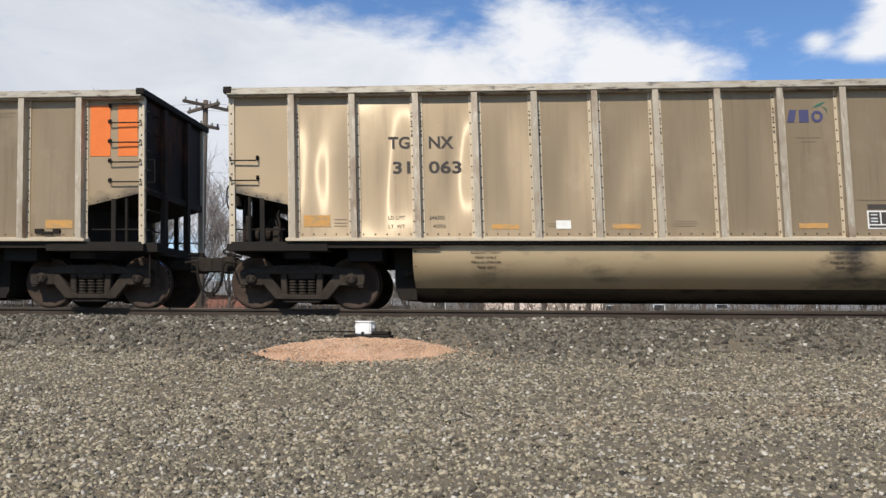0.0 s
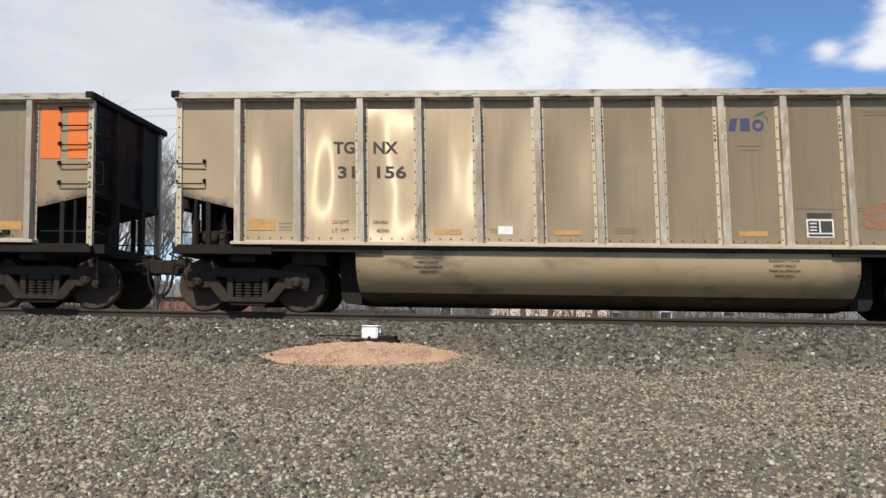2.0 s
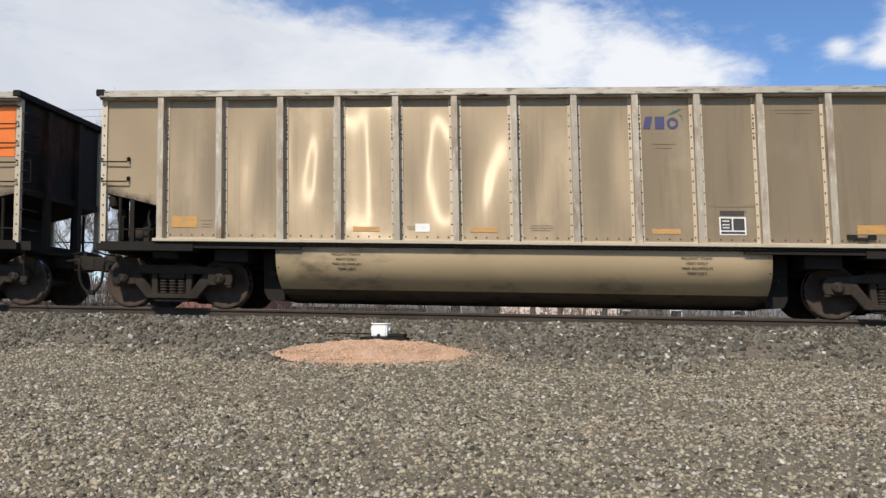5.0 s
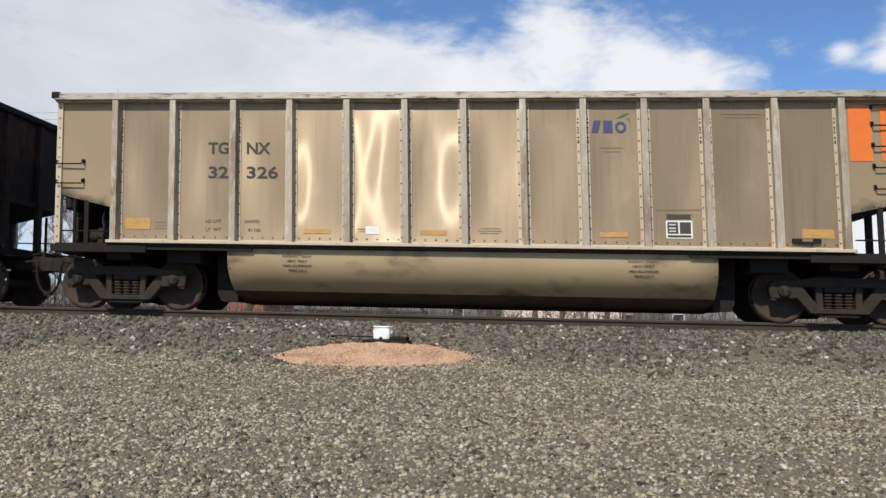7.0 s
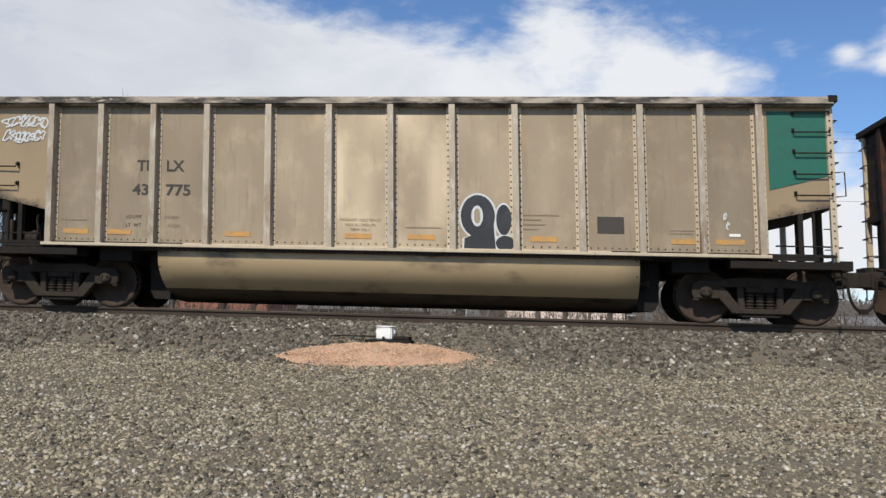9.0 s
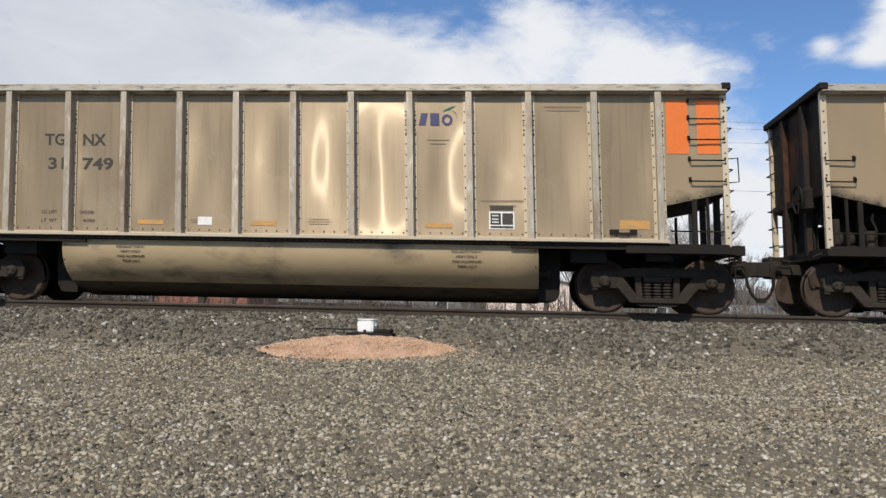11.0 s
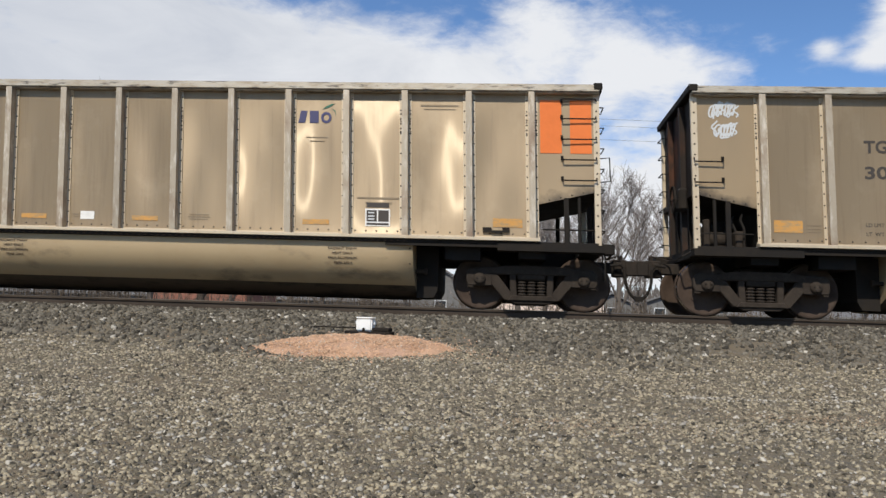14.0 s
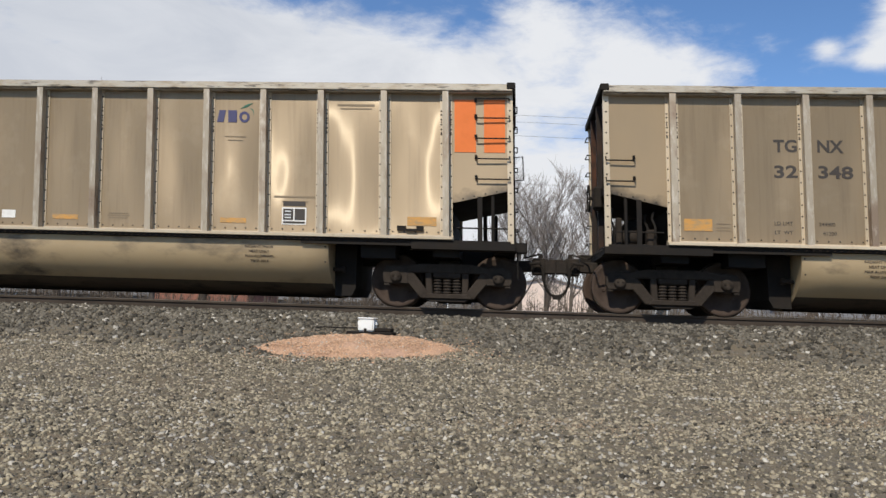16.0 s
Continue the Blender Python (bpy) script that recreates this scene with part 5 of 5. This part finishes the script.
def make_letters(car, mark, number, limits, x=-4.038, size=0.285, faded=False, drop=0.0, rise=0.0):
    ink = INK
    for body, z, gap in ((mark, 2.755 - drop, 0), (number, 2.325 - drop, 0)):
        a, b = body
        broad = Matrix.Diagonal(((1.15 if faded else 1.36) if a.isdigit() else 1.0, 1, 1, 1))
        me = text_mesh(a, size, ink, 0.007)
        me.transform(broad)
        w = max(v.co.x for v in me.vertices)
        part("car_writing", me, None, car, "dark stencilled reporting mark", pose(x - 0.125 - w, FACE, z, 90))
        rest = text_mesh(b, size, ink, 0.007)
        rest.transform(broad)
        part("car_writing", rest, None, car, "dark stencilled reporting mark", pose(x + 0.19, FACE, z, 90))
    for (a, b), z in ((("LD LMT", limits[0]), 1.525), (("LT  WT", limits[1]), 1.375)):
        part("weight_writing", shared("w" + a, text_mesh, a, 0.088, FAINT if faded else INK), None, car, "", pose(x - 0.53, FACE, z + rise, 90))
        part("weight_writing", text_mesh(b, 0.088, FAINT if faded else INK), None, car, "", pose(x + 0.18 + (0.06 if len(b) < 6 else 0), FACE, z + rise, 90))


def scrawl(parent, x, z, w, h, mat, seed, strokes=14, thick=0.014, label="sprayed graffiti tag"):
    """Unreadable sprayed strokes."""
    rng = random.Random(seed)
    bm = bmesh.new()
    for k in range(strokes):
        row = k >= strokes / 2
        bend = 0.10 * h * math.sin(math.pi * (k % 7 + 0.5) / 7)
        cx = x + w * (k % 7 + 0.5) / 7 + rng.uniform(-0.1, 0.1) * w / 7
        cz = z + (h * 0.26 - bend if row else h * 0.70 + bend)
        if row:
            cx = x + w / 2 + (cx - x - w / 2) * 0.8
        slant, half, tall = rng.uniform(0.0, 0.5), w / 7 * rng.uniform(0.7, 1.0), h * rng.uniform(0.15, 0.21)
        kind, pts = rng.randint(0, 2), []
        if kind == 0:  # a loop with a tail
            a0 = rng.uniform(0, 6.3)
            corners = [(0.8 * math.cos(a0 + 0.6 * i), math.sin(a0 + 0.6 * i)) for i in range(rng.randint(8, 11))] + [(rng.uniform(-1, 1), -1.3)]
        elif kind == 1:  # a crooked outline
            corners = [(-0.9, -1), (-0.7, 0.9), (-0.1, 1.1), (0.0, 0.2), (0.5, 1.0), (0.9, 0.7), (0.6, -0.9), (0.2, -0.3), (-0.3, -1.1), (-0.9, -1)]
        else:  # an S-shaped stroke
            corners = [(0.9 * math.cos(1.1 * i + rng.uniform(-0.2, 0.2)), 1.1 - 0.3 * i) for i in range(8)]
        for u, v in corners:
            pts.append((cx + half * (u + slant * v), FACE - 0.002, cz + tall * v))
        for p, q in zip(pts, pts[1:]):
            d = Vector((q[0] - p[0], 0, q[2] - p[2]))
            if d.length < 1e-4:
                continue
            n = Vector((-d.z, 0, d.x)).normalized() * thick
            prism(bm, [(p[0] + n.x, p[2] + n.z), (q[0] + n.x, q[2] + n.z), (q[0] - n.x, q[2] - n.z), (p[0] - n.x, p[2] - n.z)], FACE - 0.003 - 0.0002 * rng.random(), FACE + 0.002)
    return part("graffiti", bm, mat, parent, label)


def mark_riveted_car(car):
    make_letters(car, ("TI", "LX"), ("43", "775"), ("243800", "42200"), -4.24, 0.27, True, 0.25, 0.125)
    bm = bmesh.new()
    prism(bm, [(6.29, 2.28), (7.22, 2.52), (7.22, 3.60), (6.29, 3.60)], FACE - 0.004, FACE + 0.001)
    part("colour_patch", bm, GREEN, car, "dark green end panel patch")
    for x in (-5.92, -5.12, -2.95, -0.82, 0.28, 2.35, 4.68, 5.40):
        part("stripe", flat_mesh(x, x + 0.46, 1.36, 1.45, FACE, YELLOW), None, car, "faded yellow sheeting patch")
    for i, line in enumerate(("RADIANT HEAT ONLY", "MAX ALUMINUM", "TEMP 250 F")):
        me = text_mesh(line, 0.07, FAINT)
        w = max(v.co.x for v in me.vertices)
        part("thaw_writing", me, None, car, "", pose(-0.55 - w / 2, FACE, 1.66 - 0.085 * i, 90))
    stencil_lines(car, [(2.22, 2.85, 1.80, 1.82), (2.22, 2.55, 1.72, 1.74), (2.22, 2.62, 1.64, 1.66), (2.22, 2.50, 1.56, 1.58), (0.24, 0.85, 1.56, 1.575),
                        (-5.98, -5.50, 1.60, 1.615), (4.66, 5.05, 1.58, 1.59), (4.66, 5.05, 1.53, 1.54)], FAINT)
    part("stencil_frame", flat_mesh(3.48, 3.92, 1.52, 1.80, FACE, INK), None, car, "dark inspection stencil")
    part("decal", flat_mesh(5.62, 5.80, 1.50, 1.545, FACE, WHITE), None, car)
    # big sprayed character: a dark ring with a tail and a drop beside it, outlined in white
    def blob(points, grow, mat, depth):
        cx = sum(p[0] for p in points) / len(points)
        cz = sum(p[1] for p in points) / len(points)
        bm = bmesh.new()
        prism(bm, [(x + grow * (x - cx) / math.hypot(x - cx, z - cz), z + grow * (z - cz) / math.hypot(x - cx, z - cz)) for x, z in points], FACE - depth, FACE + 0.001)
        part("graffiti", bm, mat, car, "black and white sprayed graffiti")
    ring = [(1.48 + 0.29 * math.cos(a), 1.78 + 0.36 * math.sin(a)) for a in (2 * math.pi * k / 28 for k in range(28))]
    foot = [(1.24, 1.22), (1.78, 1.22), (1.76, 1.46), (1.74, 1.72), (1.62, 1.60), (1.40, 1.46), (1.25, 1.40)]
    drop = [(1.92 + 0.13 * math.cos(a), 1.72 + 0.26 * math.sin(a)) for a in (2 * math.pi * k / 20 for k in range(20))]
    dot = [(1.94 + 0.16 * math.cos(a), 1.32 + 0.13 * math.sin(a)) for a in (2 * math.pi * k / 18 for k in range(18))]
    for shape in (foot, ring, drop, dot):
        blob(shape, 0.035, CHALK, 0.004)
    for k, shape in enumerate((foot, ring, drop, dot)):
        blob(shape, 0.0, GRAFFITI, 0.008 + 0.001 * k)
    hole = [(1.47 + 0.10 * math.cos(a), 1.78 + 0.18 * math.sin(a)) for a in (2 * math.pi * k / 18 for k in range(18))]
    blob(hole, 0.0, CHALK, 0.014)
    blob(hole, -0.05, PANEL_DULL, 0.018)
    scrawl(car, -7.15, 3.02, 0.85, 0.48, CHALK, 11, 14, 0.012, "white sprayed graffiti tag")
    scrawl(car, 5.55, 1.62, 0.2, 0.3, CHALK, 12, 2, 0.012, "white sprayed graffiti tag")


def make_car():
    car = thing("coal_car", "tan weathered aluminium coal gondola with orange end patches", "coal car", "coal train")
    make_sides(car, RIBS, False, "a")
    make_ends(car, "a")
    make_underframe(car, 4.16)
    make_trucks(car)
    return car


def make_riveted_car():
    car = thing("coal_car", "dull tan riveted coal gondola with green end patch and graffiti", "coal car", "coal train")
    make_sides(car, RIBS_RIVETED, True, "b")
    make_ends(car, "b")
    make_underframe(car, 4.16)
    make_trucks(car)
    return car


# leading car first: mark, number, load limit, light weight
CARS = [
    (-1, "", "", ""), (0, "31063", "246300", "40700"), (1, "32380", "245000", "41000"), (2, "31156", "245300", "40700"), (3, "30859", "245100", "40900"),
    (4, "31831", "245300", "40700"), (5, "", "", ""), (6, "31494", "245300", "40700"), (7, "32326", "244900", "41100"), (8, "31765", "245300", "40700"),
    (9, "43775", "243800", "42200"), (10, "", "", ""), (11, "31749", "245300", "40700"), (12, "30347", "244900", "41100"), (13, "30986", "245300", "40700"),
    (14, "31524", "245300", "40700"), (15, "32348", "244800", "41200"), (16, "", "", ""), (17, "", "", ""),
]
TRAIN = {}


def make_train():
    first = make_car()
    make_common_markings(first)
    TRAIN[-1] = first
    for i, number, limit, weight in CARS[1:]:
        if i == 9:
            TRAIN[i] = make_riveted_car()
        else:
            TRAIN[i] = copy_thing(first, pose(-PITCH * i, 0, 0))
    for i, number, limit, weight in CARS:
        if number and i != 9:
            make_letters(TRAIN[i], ("TG", "NX"), (number[:2], number[2:]), (limit, weight))
    # every car has dents of its own
    for i, car in TRAIN.items():
        if i == 9 or i < 0:
            continue
        v = i % 5
        for ob in car.children:
            if ob.name.startswith("side_panel"):
                key = ob.data["bay"]
                ob.data = shared(f"panel{v}_{key}", bay_mesh, RIBS, key, False, v)
    mark_riveted_car(TRAIN[9])
    lay_on_sheets(TRAIN[9], RIBS_RIVETED, 9, True)
    # its body sits lower on the trucks
    stays = ("side_frame", "wheelset", "bolster", "coupler", "air_hose", "centre_sill", "brake_beam", "belly", "cross_beam", "skirt", "body_bolster", "drain")
    for ob in TRAIN[9].children:
        if not ob.name.startswith(stays):
            ob.matrix_basis = pose(0, 0, -0.085) @ ob.matrix_basis
    car = TRAIN[2]
    scrawl(car, 4.20, 1.50, 0.75, 0.42, RUSTPAINT, 3, 14, 0.012, "rust-coloured sprayed scrawl")
    scrawl(car, 5.28, 1.48, 0.75, 0.38, RUSTPAINT, 8, 14, 0.012, "rust-coloured sprayed scrawl")
    tagged(car, "tan aluminium coal gondola with rust-coloured scrawls on its side")
    car = TRAIN[13]
    scrawl(car, 4.22, 1.36, 0.74, 0.75, INK, 5, 14, 0.014, "dark sprayed graffiti tag")
    scrawl(car, -7.02, 2.98, 0.46, 0.60, CHALK, 6, 14, 0.013, "pale sprayed graffiti tag")
    tagged(car, "tan aluminium coal gondola with a dark tag and pale scrawl")
    for x0, x1 in ((-0.15, 0.35), (2.1, 2.5)):
        for k in range(9):
            bm = bmesh.new()
            a, b = random.uniform(x0, x1 - 0.1), random.uniform(0.84, 0.98)
            prism(bm, [(a, b), (a + random.uniform(0.06, 0.16), b - 0.02), (a + random.uniform(0.05, 0.14), b + random.uniform(0.03, 0.08))], -1.436 - 0.0005 * k, -1.42)
            part("paint_smear", bm, BLUEPAINT, car, "pale blue paint smear")
    for i, car in TRAIN.items():
        if i != 9:
            lay_on_sheets(car, RIBS, max(i, 0) % 5)


make_train()


# seconds, metres along the track of the first rib of the first numbered car
ROLL = [(0, -3.66), (0.4, 2.588), (1, 11.957), (1.5, 19.797), (2, 27.597), (3, 43.202), (3.5, 51.004), (4, 58.782), (4.2, 61.905), (6.3, 95.14), (6.5, 98.255),
        (7, 106.017), (8.2, 124.648), (11.5, 175.822), (12.5, 191.305), (13.5, 206.772), (14.5, 222.222), (15.5, 237.642), (16, 245.374)]


def train_place(t):
    """A smooth curve through ROLL."""
    k = max(i for i in range(len(ROLL) - 1) if ROLL[i][0] <= t + 1e-9)

    def speed(i):
        a, b = ROLL[max(i - 1, 0)], ROLL[min(i + 1, len(ROLL) - 1)]
        return (b[1] - a[1]) / (b[0] - a[0])

    (t0, x0), (t1, x1) = ROLL[k], ROLL[k + 1]
    h = t1 - t0
    u = (t - t0) / h
    return (x0 * (1 + 2 * u) * (1 - u) ** 2 + x1 * u * u * (3 - 2 * u) + h * (speed(k) * u * (1 - u) ** 2 - speed(k + 1) * u * u * (1 - u)))


def motions():
    """The train rolls past; every wheelset turns as far as it rolls."""
    steps = [round(0.5 * k, 2) for k in range(33)]
    frames = [k / FPS for k in range(int(16 * FPS) + 1)]
    for i, car in TRAIN.items():
        walk(car, [(t, pose(train_place(t) + 6.192 - PITCH * i, 0, 0)) for t in steps])
        for ob in car.children:
            if ob.name.startswith("wheelset"):
                m = ob.matrix_basis.copy()
                walk(ob, [(t, m @ Matrix.Rotation(train_place(t) / WHEEL_R, 4, "Y")) for t in frames])


motions()
